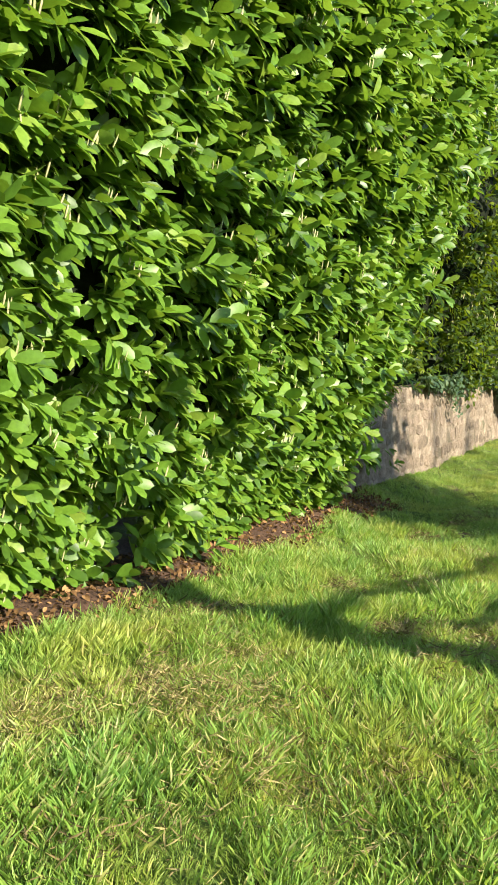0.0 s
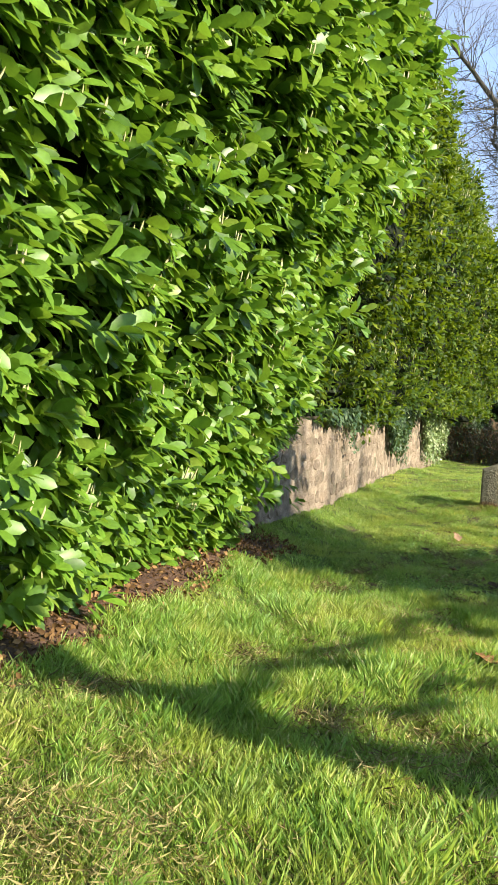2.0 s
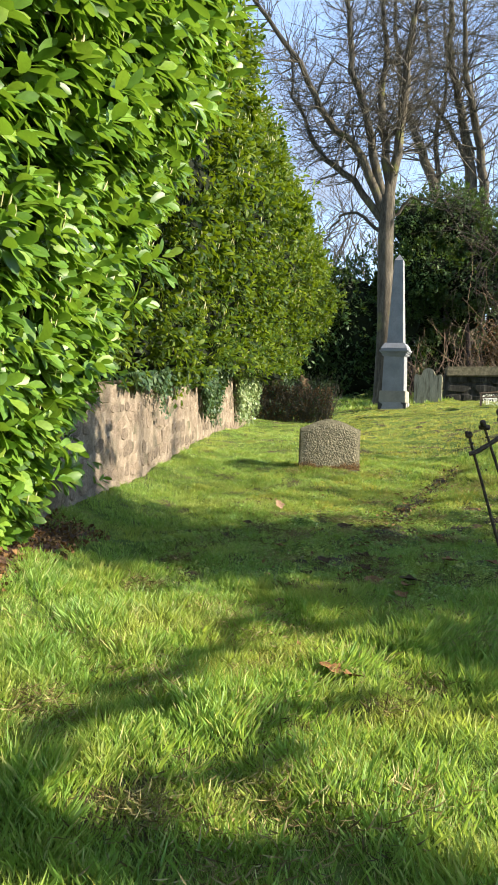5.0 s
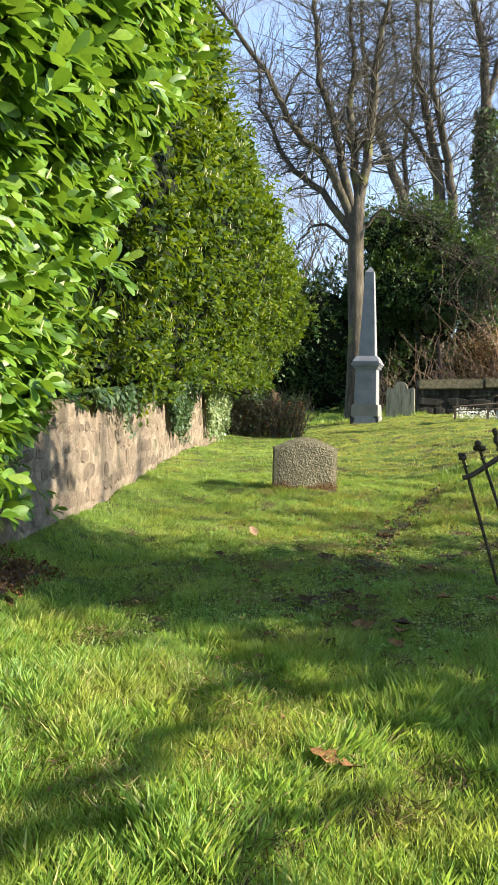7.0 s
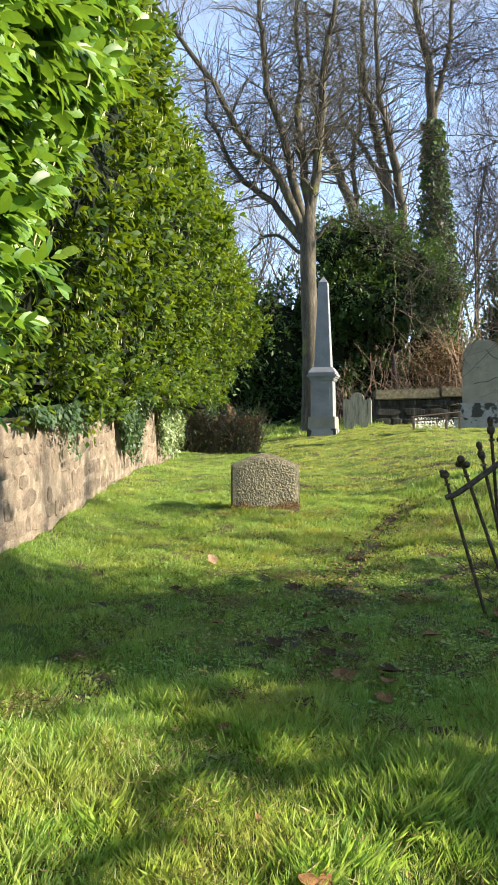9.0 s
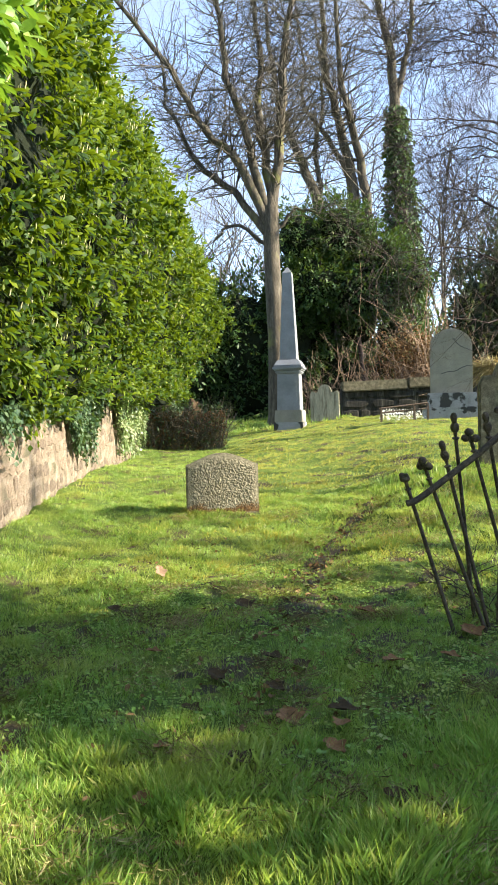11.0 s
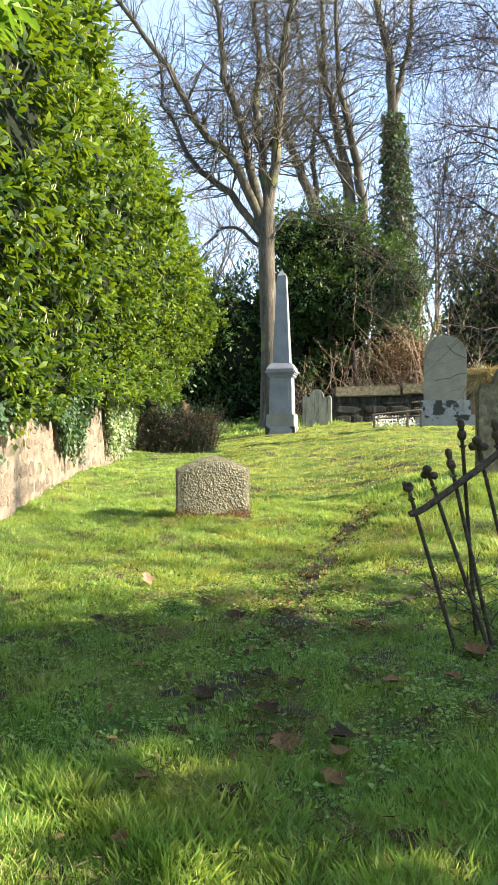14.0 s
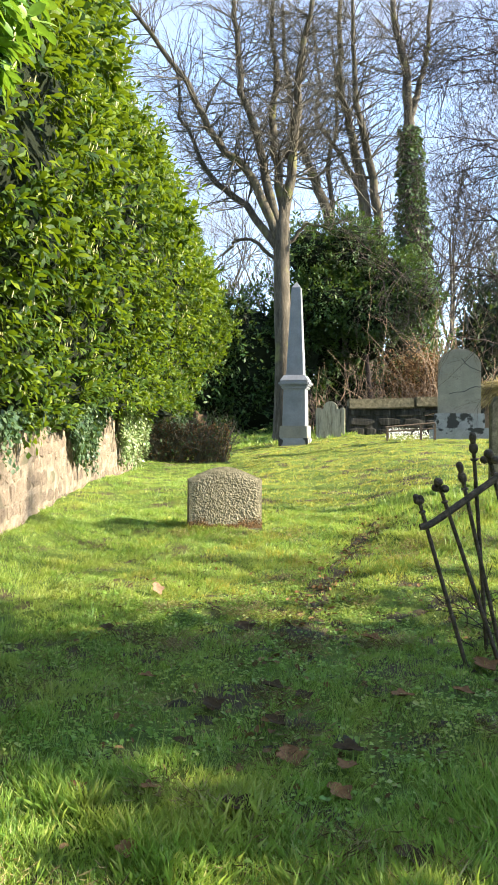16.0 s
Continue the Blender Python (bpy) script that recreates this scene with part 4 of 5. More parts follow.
def tree(name, at, trunk, limbs, label, twig_mat, bark_mat, density=1.0, twig_len=2.2, depth=2, twig_r=0.014, jitter=0.05, droop=0.05, up=0.05, group="bare trees", kids=(2, 4)):
    g = thing(name, at, label, "tree", group)
    inv = g.matrix_world.inverted()
    pts, rad = trunk
    P = spline(pts, 18)
    R = np.interp(np.linspace(0, 1, len(P)), np.linspace(0, 1, len(rad)), rad)
    V, F = tube_np([(P, R)], 14)
    h = np.array([noise.noise((v[0] * 2.2, v[1] * 2.2, v[2] * 0.9)) for v in V])
    ctr = np.repeat(P, 14, axis=0)
    V = ctr + (V - ctr) * (1 + 0.14 * h)[:, None]
    part("trunk", mesh_np("trunk", V, F, True), bark_mat, g).matrix_parent_inverse = inv
    tw = []
    for ctrl, r0, r1 in limbs:
        P = spline(ctrl, 18)
        P[1:-1] += rng.normal(0, jitter, (len(P) - 2, 3))
        V, F = tube_np([(P, np.linspace(r0, r1, len(P)))], 9)
        part("limb", mesh_np("limb", V, F, True), bark_mat, g).matrix_parent_inverse = inv
        n = int(density * np.linalg.norm(np.diff(P, axis=0), axis=1).sum() * 2.6)
        for j in range(n):
            t = rng.uniform(0.12, 1.0) ** 0.8
            i = min(len(P) - 2, int(t * (len(P) - 1)))
            dv = unit(P[i + 1] - P[i])
            side = unit(np.cross(dv, rng.normal(0, 1, 3)))
            grow(P[i], unit(dv * 0.4 + side), twig_len * rng.uniform(0.5, 1.3), max(twig_r, r0 * 0.2 * (1 - 0.6 * t)), depth, tw, 0.2, droop, up, kids)
    V, F = tube_np(tw, 3)
    tagged(part("crown", mesh_np("crown", V, F, True), twig_mat, g), kind="stuff").matrix_parent_inverse = inv
    return g


def at_depth(rows, y, spread=0.0):
    """Control points (x, z) at a distance y, fanned in depth."""
    return [(x, y + spread * i, z) for i, (x, z) in enumerate(rows)]


Y = 33.5
tree("sycamore_tree", (2.0, Y, 0.95), ([(2.0, Y, 0.8), (2.02, Y, 1.5), (2.02, Y, 4.5), (1.93, Y, 7.6), (1.93, Y, 9.1), (1.95, Y, 10.2)], [0.56, 0.37, 0.32, 0.31, 0.29, 0.06]),
     [(at_depth([(1.80, 8.6), (0.94, 10.7), (-0.2, 11.7), (-1.03, 12.95), (-1.96, 14.6), (-3.2, 16.0), (-5.0, 18.0)], Y, -0.3), 0.19, 0.05),
      (at_depth([(1.75, 8.4), (0.53, 10.0), (-0.51, 11.0), (-1.24, 12.2), (-1.9, 13.6), (-2.3, 16.0)], Y, 0.3), 0.16, 0.04),
      (at_depth([(1.89, 9.0), (1.26, 10.9), (0.94, 12.5), (0.42, 14.0), (0.21, 15.6), (0.07, 17), (-0.2, 20)], Y, -0.15), 0.19, 0.06),
      (at_depth([(2.0, 9.1), (1.74, 11.5), (1.57, 13.2), (1.73, 15.2), (1.56, 17), (1.5, 21)], Y, 0.25), 0.19, 0.06),
      (at_depth([(2.0, 8.9), (2.25, 11.0), (2.40, 13.6), (2.6, 15.6), (2.9, 17), (3.2, 21)], Y, 0.0), 0.22, 0.07),
      (at_depth([(1.7, 8.0), (0.53, 8.8), (-0.2, 8.2), (-0.55, 7.3)], Y, 0.2), 0.08, 0.02),
      (at_depth([(2.2, 8.6), (2.9, 9.2), (3.6, 9.0), (4.3, 9.4)], Y, -0.2), 0.07, 0.02)],
     "big bare sycamore tree with several upright limbs, behind the obelisk", TWIG, BARK, 4.2, 2.3, 2, 0.0085)
Y = 42.0
tree("bare_tree", (4.6, Y, 1.5), ([(6.0, Y, 1.4), (5.5, Y, 6), (5.02, Y, 10.2), (4.61, Y, 11.8)], [0.36, 0.32, 0.29, 0.26]),
     [(at_depth([(4.61, 11.8), (3.93, 13.6), (3.25, 15.5), (2.7, 17.4), (2.3, 22)], Y), 0.26, 0.08),
      (at_depth([(4.9, 11), (4.6, 14), (5.0, 17), (4.8, 21)], Y, 0.3), 0.15, 0.05)],
     "bare leaning tree behind the evergreens", TWIG, BARK, 3.0, 2.8, 2, 0.011)
tree("bare_tree", (6.6, Y, 1.5), ([(6.5, Y, 1.4), (6.5, Y, 7), (6.36, Y, 11.8), (6.22, Y, 13.1)], [0.36, 0.33, 0.29, 0.26]),
     [(at_depth([(6.22, 13.1), (5.72, 15.5), (5.17, 18.2), (5.05, 21.3), (4.9, 25)], Y), 0.25, 0.08),
      (at_depth([(7.3, 9.0), (6.9, 12.0), (6.48, 14.5), (5.93, 16.6), (5.66, 18.7), (5.5, 22)], Y, -0.2), 0.27, 0.08),
      (at_depth([(6.1, 13.0), (5.13, 15.0), (4.32, 16.0), (4.05, 17.3), (4.18, 18.7), (3.8, 22)], Y, 0.2), 0.14, 0.05)],
     "bare twin-stemmed tree with ivy round its foot", TWIG, BARK, 2.8, 2.8, 2, 0.011)
Y = 44.0
tree("ivy_clad_tree", (9.3, Y, 1.6), ([(9.4, Y, 1.5), (9.26, Y, 9.0), (9.03, Y, 13.2), (8.83, Y, 17.4)], [0.55, 0.45, 0.38, 0.28]),
     [(at_depth([(8.83, 17.4), (8.47, 20.7), (8.04, 22.4), (7.8, 26)], Y), 0.26, 0.10),
      (at_depth([(8.83, 17.2), (9.42, 19.4), (9.74, 21.3), (9.9, 25)], Y), 0.18, 0.08)],
     "tall bare tree with its trunk wrapped in ivy", TWIG, BARK, 3.2, 2.6, 2, 0.011)
Y = 24.0
arms = []
for i in range(42):
    z0 = 4.0 + 0.27 * i
    reach = rng.uniform(1.8, 4.6) * (1.0 - 0.25 * i / 42)
    yy = Y + rng.normal(0, 0.9)
    rise = rng.uniform(-0.6, 2.4) + 0.03 * i
    arms.append(([(8.75 - 0.012 * i, Y, z0), (8.6 - reach * 0.4, (Y + yy) / 2, z0 + rise), (8.6 - reach * 0.75, yy, z0 + rise * 1.1), (8.6 - reach * 1.1, yy, z0 + rise * 0.7)], 0.018 + 0.012 * rng.random(), 0.006))
arms += [([(8.7, Y, 7.0), (9.8, Y, 9), (10.9, Y + 0.4, 10.5)], 0.10, 0.03), ([(8.5, Y, 13), (8.6, Y, 15), (8.8, Y, 18)], 0.17, 0.06)]
tree("drooping_tree", (8.9, Y, 1.2), ([(8.9, Y, 1.1), (8.8, Y, 4), (8.65, Y, 8), (8.5, Y, 13)], [0.4, 0.3, 0.25, 0.18]), arms,
     "bare tree with fine dark drooping twigs", TWIG_DARK, TWIG_DARK, 3.0, 1.6, 2, 0.009, 0.03, 0.10, 0.0, kids=(2, 3))


# ---- evergreens ----
def clumps(name, at, blobs, n, size, mat, label, category="shrub", template=(LEAF2_V, LEAF2_F), core=True, hang=0.0, group="evergreens"):
    """A crown of leaves on uneven ellipsoids (x, y, z, rx, ry, rz), with near-black cores painted as inner shade."""
    g = thing(name, at, label, category, group)
    inv = g.matrix_world.inverted()
    vol = np.array([b[3] * b[5] for b in blobs])
    PP, AA, NN = [], [], []
    cb = bmesh.new()
    for b, share in zip(blobs, vol / vol.sum()):
        m = int(n * share)
        sprig = rng.integers(0, max(1, m // 9), m)
        u = unit(unit(rng.normal(0, 1, (max(1, m // 9), 3)))[sprig] + rng.normal(0, 0.055, (m, 3)))
        lump = 1 + 0.26 * wave(u[:, 0] * 3 + b[0], u[:, 2] * 3 + b[2], 1.2, b[1]) + 0.16 * wave(u[:, 1] * 6, u[:, 2] * 6, 1.0, b[0])
        rad = lump * (1.06 - 0.34 * rng.random(max(1, m // 9))[sprig] ** 1.4 - 0.05 * rng.random(m))
        PP.append(np.array(b[:3]) + u * rad[:, None] * np.array(b[3:]))
        AA.append(unit(u + rng.normal(0, 0.6, (m, 3)) + np.array([0, 0, -hang])))
        NN.append(u * 0.5 + np.array([0, 0, 0.8]) + rng.normal(0, 0.5, (m, 3)))
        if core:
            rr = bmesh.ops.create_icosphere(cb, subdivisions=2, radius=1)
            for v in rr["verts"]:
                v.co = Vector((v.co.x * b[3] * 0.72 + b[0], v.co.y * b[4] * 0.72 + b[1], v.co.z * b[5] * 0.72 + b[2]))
    P = np.concatenate(PP)
    keep = P[:, 2] > ground_z(P[:, 0], P[:, 1])
    V, F = scatter(*template, P[keep], np.concatenate(AA)[keep], np.concatenate(NN)[keep], size * (0.6 + 0.8 * rng.random(keep.sum())))
    tagged(part("foliage", mesh_np("foliage", V, F), mat, g), kind="stuff").matrix_parent_inverse = inv
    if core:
        part("shaded_inside", cb, CORE_SHADE, g).matrix_parent_inverse = inv
    else:
        cb.free()
    return g


clumps("holly_tree", (1.0, 39, 1.4), [(0.6, 39, 5.0, 2.2, 1.6, 2.9), (-1.6, 38.5, 4.6, 2.2, 1.6, 3.2), (2.6, 39.5, 5.4, 2.0, 1.6, 3.0), (0.2, 39.5, 2.6, 3.4, 1.4, 1.6)],
       20000, 0.20, HOLLY, "dense dark evergreen holly behind the wall's end", "tree")
holly = clumps("holly_tree", (6.0, 39, 1.4), [(3.5, 39, 9.4, 1.4, 1.5, 1.5), (5.3, 39.3, 9.6, 1.6, 1.6, 1.7), (7.0, 39, 8.1, 1.8, 1.6, 1.7), (4.1, 38.6, 7.3, 1.8, 1.5, 1.5), (6.2, 38.4, 6.8, 2.0, 1.5, 1.3), (8.3, 39, 7.5, 1.1, 1.1, 0.9), (3.0, 39, 5.9, 1.1, 1.2, 1.0)],
       32000, 0.17, HOLLY, "dark green holly tree on a forked trunk", "tree")
for ctrl, r0 in (([(6.3, 39, 1.3), (6.2, 39, 3.0), (6.0, 39, 5.0)], 0.13), ([(3.9, 39, 1.3), (3.5, 39, 3.2), (3.2, 39, 5.0)], 0.11)):
    P = spline(ctrl, 8)
    V, F = tube_np([(P, np.linspace(r0, r0 * 0.75, len(P)))], 9)
    part("trunk", mesh_np("trunk", V, F, True), TWIG_DARK, holly).matrix_parent_inverse = holly.matrix_world.inverted()
# dark clumps added for the deep shade under the holly, hiding pale trunks
clumps("holly_shade_fill", (6.0, 40.6, 1.4), [(3.2 + 1.5 * i, 40.8 + 0.2 * (i % 2), 3.0 + 0.5 * math.sin(i * 2.0), 1.3, 0.9, 2.2) for i in range(5)] + [(6.2, 40.5, 6.0, 1.3, 0.9, 1.7), (4.3, 40.5, 5.6, 1.2, 0.9, 1.6), (7.9, 40.5, 5.2, 1.2, 0.9, 1.4)], 13000, 0.17, HOLLY, "dark leaf clumps added to stand in for shade below the holly crown")
yew_blobs = [(10.2 + 1.15 * i, 36 + 0.3 * (i % 2), 4.4 + 0.42 * min(i, 3), 1.0, 1.1, 3.6 + 0.45 * min(i, 3)) for i in range(6)]
clumps("yew_hedge", (12.5, 36, 1.6), yew_blobs, 22000, 0.22, YEW, "dark columnar yews standing close together", "tree", hang=-0.6)


def ivy_on_trunk(x, y, z0, z1, r, n):
    z = rng.uniform(z0, z1, n)
    a = rng.uniform(0, 6.28, n)
    rr = r * (1 - 0.6 * (z - z0) / (z1 - z0)) * (0.8 + 0.5 * rng.random(n)) * (1 + 0.25 * wave(z, a, 1.2, 2))
    u = np.stack([np.cos(a), np.sin(a), np.zeros(n)], -1)
    P = np.stack([np.interp(z, [2, 9, 13.2, 17.4], [9.4, 9.26, 9.03, 8.83]) if x is None else np.full(n, x), np.full(n, y), z], -1) + u * rr[:, None]
    V, F = scatter(IVY_V, IVY_F, P, u * 0.4 + np.array([0, 0, -0.7]) + rng.normal(0, 0.5, (n, 3)), u + rng.normal(0, 0.4, (n, 3)), 0.24 * (0.6 + 0.7 * rng.random(n)))
    return V, F


V, F = ivy_on_trunk(None, 44.0, 5.0, 17.0, 0.95, 5200)
tagged(part("ivy", mesh_np("ivy", V, F), HOLLY), "dark ivy climbing a tall bare trunk", "ivy", kind="stuff")

far = [(-14 + 4.2 * i, 52 + 2 * math.sin(i * 2.1), 3.4 + 0.5 * math.sin(i * 1.3), 3.4, 2.4, 4.4 + 0.7 * math.sin(i * 2.7)) for i in range(11)]
woods = clumps("far_woods", (5, 52, 2.0), far, 14000, 0.42, HOLLY, "distant dark evergreen woodland closing the graveyard", "woodland")
woods["kind"] = "stuff"

out = []
for i in range(46):
    x, y = rng.uniform(-16, 26), rng.uniform(56, 66)
    grow(np.array([x, y, 2.0]), np.array([0, 0, 1.0]), rng.uniform(9, 14), 0.16, 2, out, 0.10, 0.0, 0.08, (5, 8))
V, F = tube_np([o for o in out], 3)
tagged(part("distant_trees", mesh_np("distant_trees", V, F, True), TWIG), "far bare winter trees beyond the graveyard", "trees", kind="stuff")

# brambles and dry stems in front of the evergreens
def stems(name, x0, x1, y0, y1, n, height, r, mat, label, arch=0.5, category="brambles"):
    out = []
    for i in range(n):
        x, y = rng.uniform(x0, x1), rng.uniform(y0, y1)
        z = float(ground_z(x, y))
        d = unit(np.array([rng.normal(0, arch), rng.normal(0, arch * 0.5), 1.0]))
        grow(np.array([x, y, z - 0.05]), d, height * rng.uniform(0.4, 1.1), r, 1, out, 0.16, 0.22 * arch, 0, (1, 3))
    V, F = tube_np(out, 3)
    return tagged(part(name, mesh_np(name, V, F, True), mat), label, category, kind="stuff")


stems("brambles", 5.6, 9.5, 32.2, 34.5, 200, 2.5, 0.02, BRAMBLE, "tangle of dry red-brown bramble stems over the wall", 0.7)
stems("brambles", 3.0, 8.5, 33.5, 37.0, 110, 2.6, 0.02, BRAMBLE, "tangle of dry red-brown bramble stems over the wall", 0.5)
stems("saplings", 7.0, 8.8, 32.5, 33.5, 40, 4.6, 0.022, BRAMBLE, "thin upright reddish saplings", 0.15, "saplings")

n = 5500
u = unit(rng.normal(0, 1, (n, 3)))
lump = 1 + 0.25 * wave(u[:, 0] * 4, u[:, 2] * 4, 1.1, 3)
P = np.array([7.3, 33.6, 3.6]) + u * (lump * (0.4 + 0.75 * rng.random(n)))[:, None] * np.array([1.7, 0.7, 1.2])
V, F = scatter(LEAF2_V, LEAF2_F, P, rng.normal(0, 1, (n, 3)), rng.normal(0, 1, (n, 3)), 0.10 * (0.6 + 0.8 * rng.random(n)))
tagged(part("dead_bramble_leaves", mesh_np("dead_bramble_leaves", V, F), BROWN), "withered brown leaves on the bramble tangle", "brambles", kind="stuff")

# dry beech hedge across the end of the wall
bh = thing("dry_hedge", (-1.1, 25.8, 0.8), "low clipped hedge of bare brown twigs and dry leaves", "hedge")
inv = bh.matrix_world.inverted()
out = []
for i in range(420):
    x, y = rng.uniform(-2.35, 0.05), rng.uniform(25.5, 26.5)
    grow(np.array([x, y, float(ground_z(x, y)) - 0.05]), unit(np.array([rng.normal(0, 0.2), rng.normal(0, 0.2), 1])), rng.uniform(0.75, 1.25), 0.011, 1, out, 0.12, 0, 0, (2, 3))
V, F = tube_np(out, 3)
tagged(part("thicket", mesh_np("thicket", V, F, True), TWIG, bh), kind="stuff").matrix_parent_inverse = inv
n = 3800
P = np.stack([rng.uniform(-2.4, 0.15, n), rng.uniform(25.4, 26.6, n), 0.6 + 1.1 * rng.random(n) ** 0.9], -1)
V, F = scatter(LEAF2_V, LEAF2_F, P, rng.normal(0, 1, (n, 3)), rng.normal(0, 1, (n, 3)), 0.07 * (0.6 + 0.8 * rng.random(n)))
tagged(part("dry_leaves", mesh_np("dry_leaves", V, F), BROWN, bh), kind="stuff").matrix_parent_inverse = inv

n = 1300
P = np.stack([rng.uniform(-2.5, 0.2, n), rng.uniform(25.3, 26.4, n), 0.6 + 1.3 * rng.random(n)], -1)
V, F = scatter(LEAF2_V, LEAF2_F, P, rng.normal(0, 1, (n, 3)), rng.normal(0, 1, (n, 3)), 0.09 * (0.6 + 0.8 * rng.random(n)))
tagged(part("green_leaves", mesh_np("green_leaves", V, F), IVY, bh), kind="stuff").matrix_parent_inverse = inv
stems("twig_heap", 2.05, 3.3, 8.6, 10.2, 90, 0.55, 0.006, TWIG_DARK, "heap of dead twigs and stalks behind the railing", 1.6, "twigs")

# ivied post and tree stump behind the dry hedge
post = thing("ivied_gatepost", (-1.75, 29.0, 0.68), "stone post smothered in dark ivy", "post")
part("shaft", box_bm(0.5, 0.45, 2.1, z=-0.1, bevel=0.03), LICHEN, post)
n = 1500
u = unit(rng.normal(0, 1, (n, 3)) * np.array([1, 1, 0.3]))
P = np.stack([u[:, 0] * 0.42, u[:, 1] * 0.4, 2.4 * rng.random(n)], -1)
V, F = scatter(IVY_V, IVY_F, P, u * 0.3 + np.array([0, 0, -0.8]) + rng.normal(0, 0.4, (n, 3)), u + rng.normal(0, 0.3, (n, 3)), 0.12 * (0.6 + 0.7 * rng.random(n)))
tagged(part("ivy", mesh_np("ivy", V, F), IVY, post, "dark green ivy leaves"), kind="stuff")
stump = thing("root_plate", (-1.0, 30.5, 0.8), "upturned brown root plate of a fallen tree", "stump")
sb = bmesh.new()
bmesh.ops.create_icosphere(sb, subdivisions=4, radius=1)
for v in sb.verts:
    d = 1 + 0.3 * noise.noise(v.co * 2.3) + 0.12 * noise.noise(v.co * 7)
    v.co = Vector((v.co.x * 0.42 * d, v.co.y * 0.35 * d, 0.6 + v.co.z * 0.7 * d))
part("root_mass", sb, ROOT, stump, smooth=True)

# heather-like clump beyond the arched headstone
n = 2600
a = rng.uniform(0, 6.28, n)
r = np.sqrt(rng.random(n))
P = np.stack([8.9 + 0.75 * r * np.cos(a), 29.3 + 0.5 * r * np.sin(a), 2.5 + 0.75 * np.sqrt(np.clip(1 - r * r, 0, 1)) - 0.1], -1)
V, F = scatter(BLADE_V, BLADE_F, P, np.stack([np.cos(a) * 0.9, np.sin(a) * 0.9, 0.25 - 0.8 * r], -1) + rng.normal(0, 0.2, (n, 3)), rng.normal(0, 1, (n, 3)), 0.4 * (0.6 + 0.7 * rng.random(n)), np.full(n, 0.05))
tuft = thing("grass_tussock", (8.9, 29.3, 1.5), "large golden tussock of dry grass on a root mound", "grass")
part("mound", box_bm(1.3, 0.9, 1.35, z=-0.1, bevel=0.25, top=(0.8, 0.8), segments=4), BRAMBLE, tuft, "reddish-brown root mound")
ob = tagged(part("tuft", mesh_np("tuft", V, F), STRAW, tuft, "dry golden grass"), kind="stuff")
ob.matrix_parent_inverse = tuft.matrix_world.inverted()

# snowdrops inside the low rail
n = 330
x, y = rng.uniform(4.75, 5.9, n), rng.uniform(26.4, 27.4, n)
P = np.stack([x, y, ground_z(x, y) + 0.05 + 0.28 * rng.random(n)], -1)
V, F = scatter(LEAF2_V, LEAF2_F, P, rng.normal(0, 1, (n, 3)), rng.normal(0, 1, (n, 3)) + np.array([0, 0, 1]), 0.07 * (0.6 + 0.7 * rng.random(n)))
tagged(part("white_flowers", mesh_np("white_flowers", V, F), BLOSSOM), "patch of small white flowers on the grave", "flowers", kind="stuff")

# fallen leaves on the lawn
k = 1100
lx, ly = rng.uniform(-0.9, 2.6, k), rng.uniform(4.6, 12.0, k)
ok = wave(lx, ly, 1.4, 3.3) > -0.15
lx, ly = lx[ok], ly[ok]
litter("fallen_leaves", lx, ly, 0.036, BROWN, "scattered brown fallen leaves on the turf", 0.5)
k = 420
fy = rng.uniform(7.0, 13.8, k)
litter("fallen_leaves", furrow_x(fy) + rng.normal(0, 0.13, k), fy, 0.05, BROWN, "dark leaves caught along the muddy furrow", 0.4)

# ---- unseen trees, added to cast shade on the lawn ----
C = 1 / math.tan(SUN_EL)


def above(x, y, h):
    """The place at height h whose shadow falls on the lawn at x, y."""
    return (x + SUN_AZ.x * C * h, y + SUN_AZ.y * C * h, h)


# out-of-view caster: trunk and limbs set back from the shadows they throw
b0 = above(0.4, 3.58, 2.7)
tree("bare_tree", (b0[0], b0[1], 0.0), ([(b0[0], b0[1], -0.1), (b0[0], b0[1], 1.6), b0, (b0[0] - 0.03, b0[1], 3.5), (b0[0] + 0.1, b0[1], 6.0)], [0.26, 0.19, 0.17, 0.15, 0.11]),
     [([above(-0.88, 3.85, 3.3), above(-0.62, 4.75, 3.7), above(-0.43, 5.2, 3.9), above(-0.2, 5.8, 4.2), above(0.1, 6.8, 4.8)], 0.06, 0.04),
      ([above(-0.19, 3.8, 2.97), above(0.03, 4.56, 3.2), above(0.11, 4.83, 3.3), above(0.55, 5.13, 3.3)], 0.045, 0.03)],
     "unseen bare tree added to cast trunk and branch shadows on the lawn", TWIG, BARK, 0.1, 1.0, 1)
# unseen evergreen, its blobs shaped to throw the lawn's dark band
clumps("shadow_yew", (8.2, 7.4, 0.0), [(8.2, 8.6, 0.9, 1.4, 3.9, 1.1), (8.2, 6.2, 2.0, 1.4, 3.9, 1.5), (8.2, 6.6, 3.1, 1.3, 2.2, 1.3), (8.2, 6.95, 4.4, 1.1, 1.45, 1.1), (8.2, 6.95, 5.5, 1.0, 1.4, 1.1), (8.2, 4.0, 2.0, 1.2, 1.6, 1.15), (8.2, 5.2, 2.95, 1.0, 1.0, 0.75), (8.2, 2.55, 1.85, 1.0, 0.9, 1.5)],
       14000, 0.20, YEW, "unseen yew shape added to cast the broad shadow on the lawn", "tree")
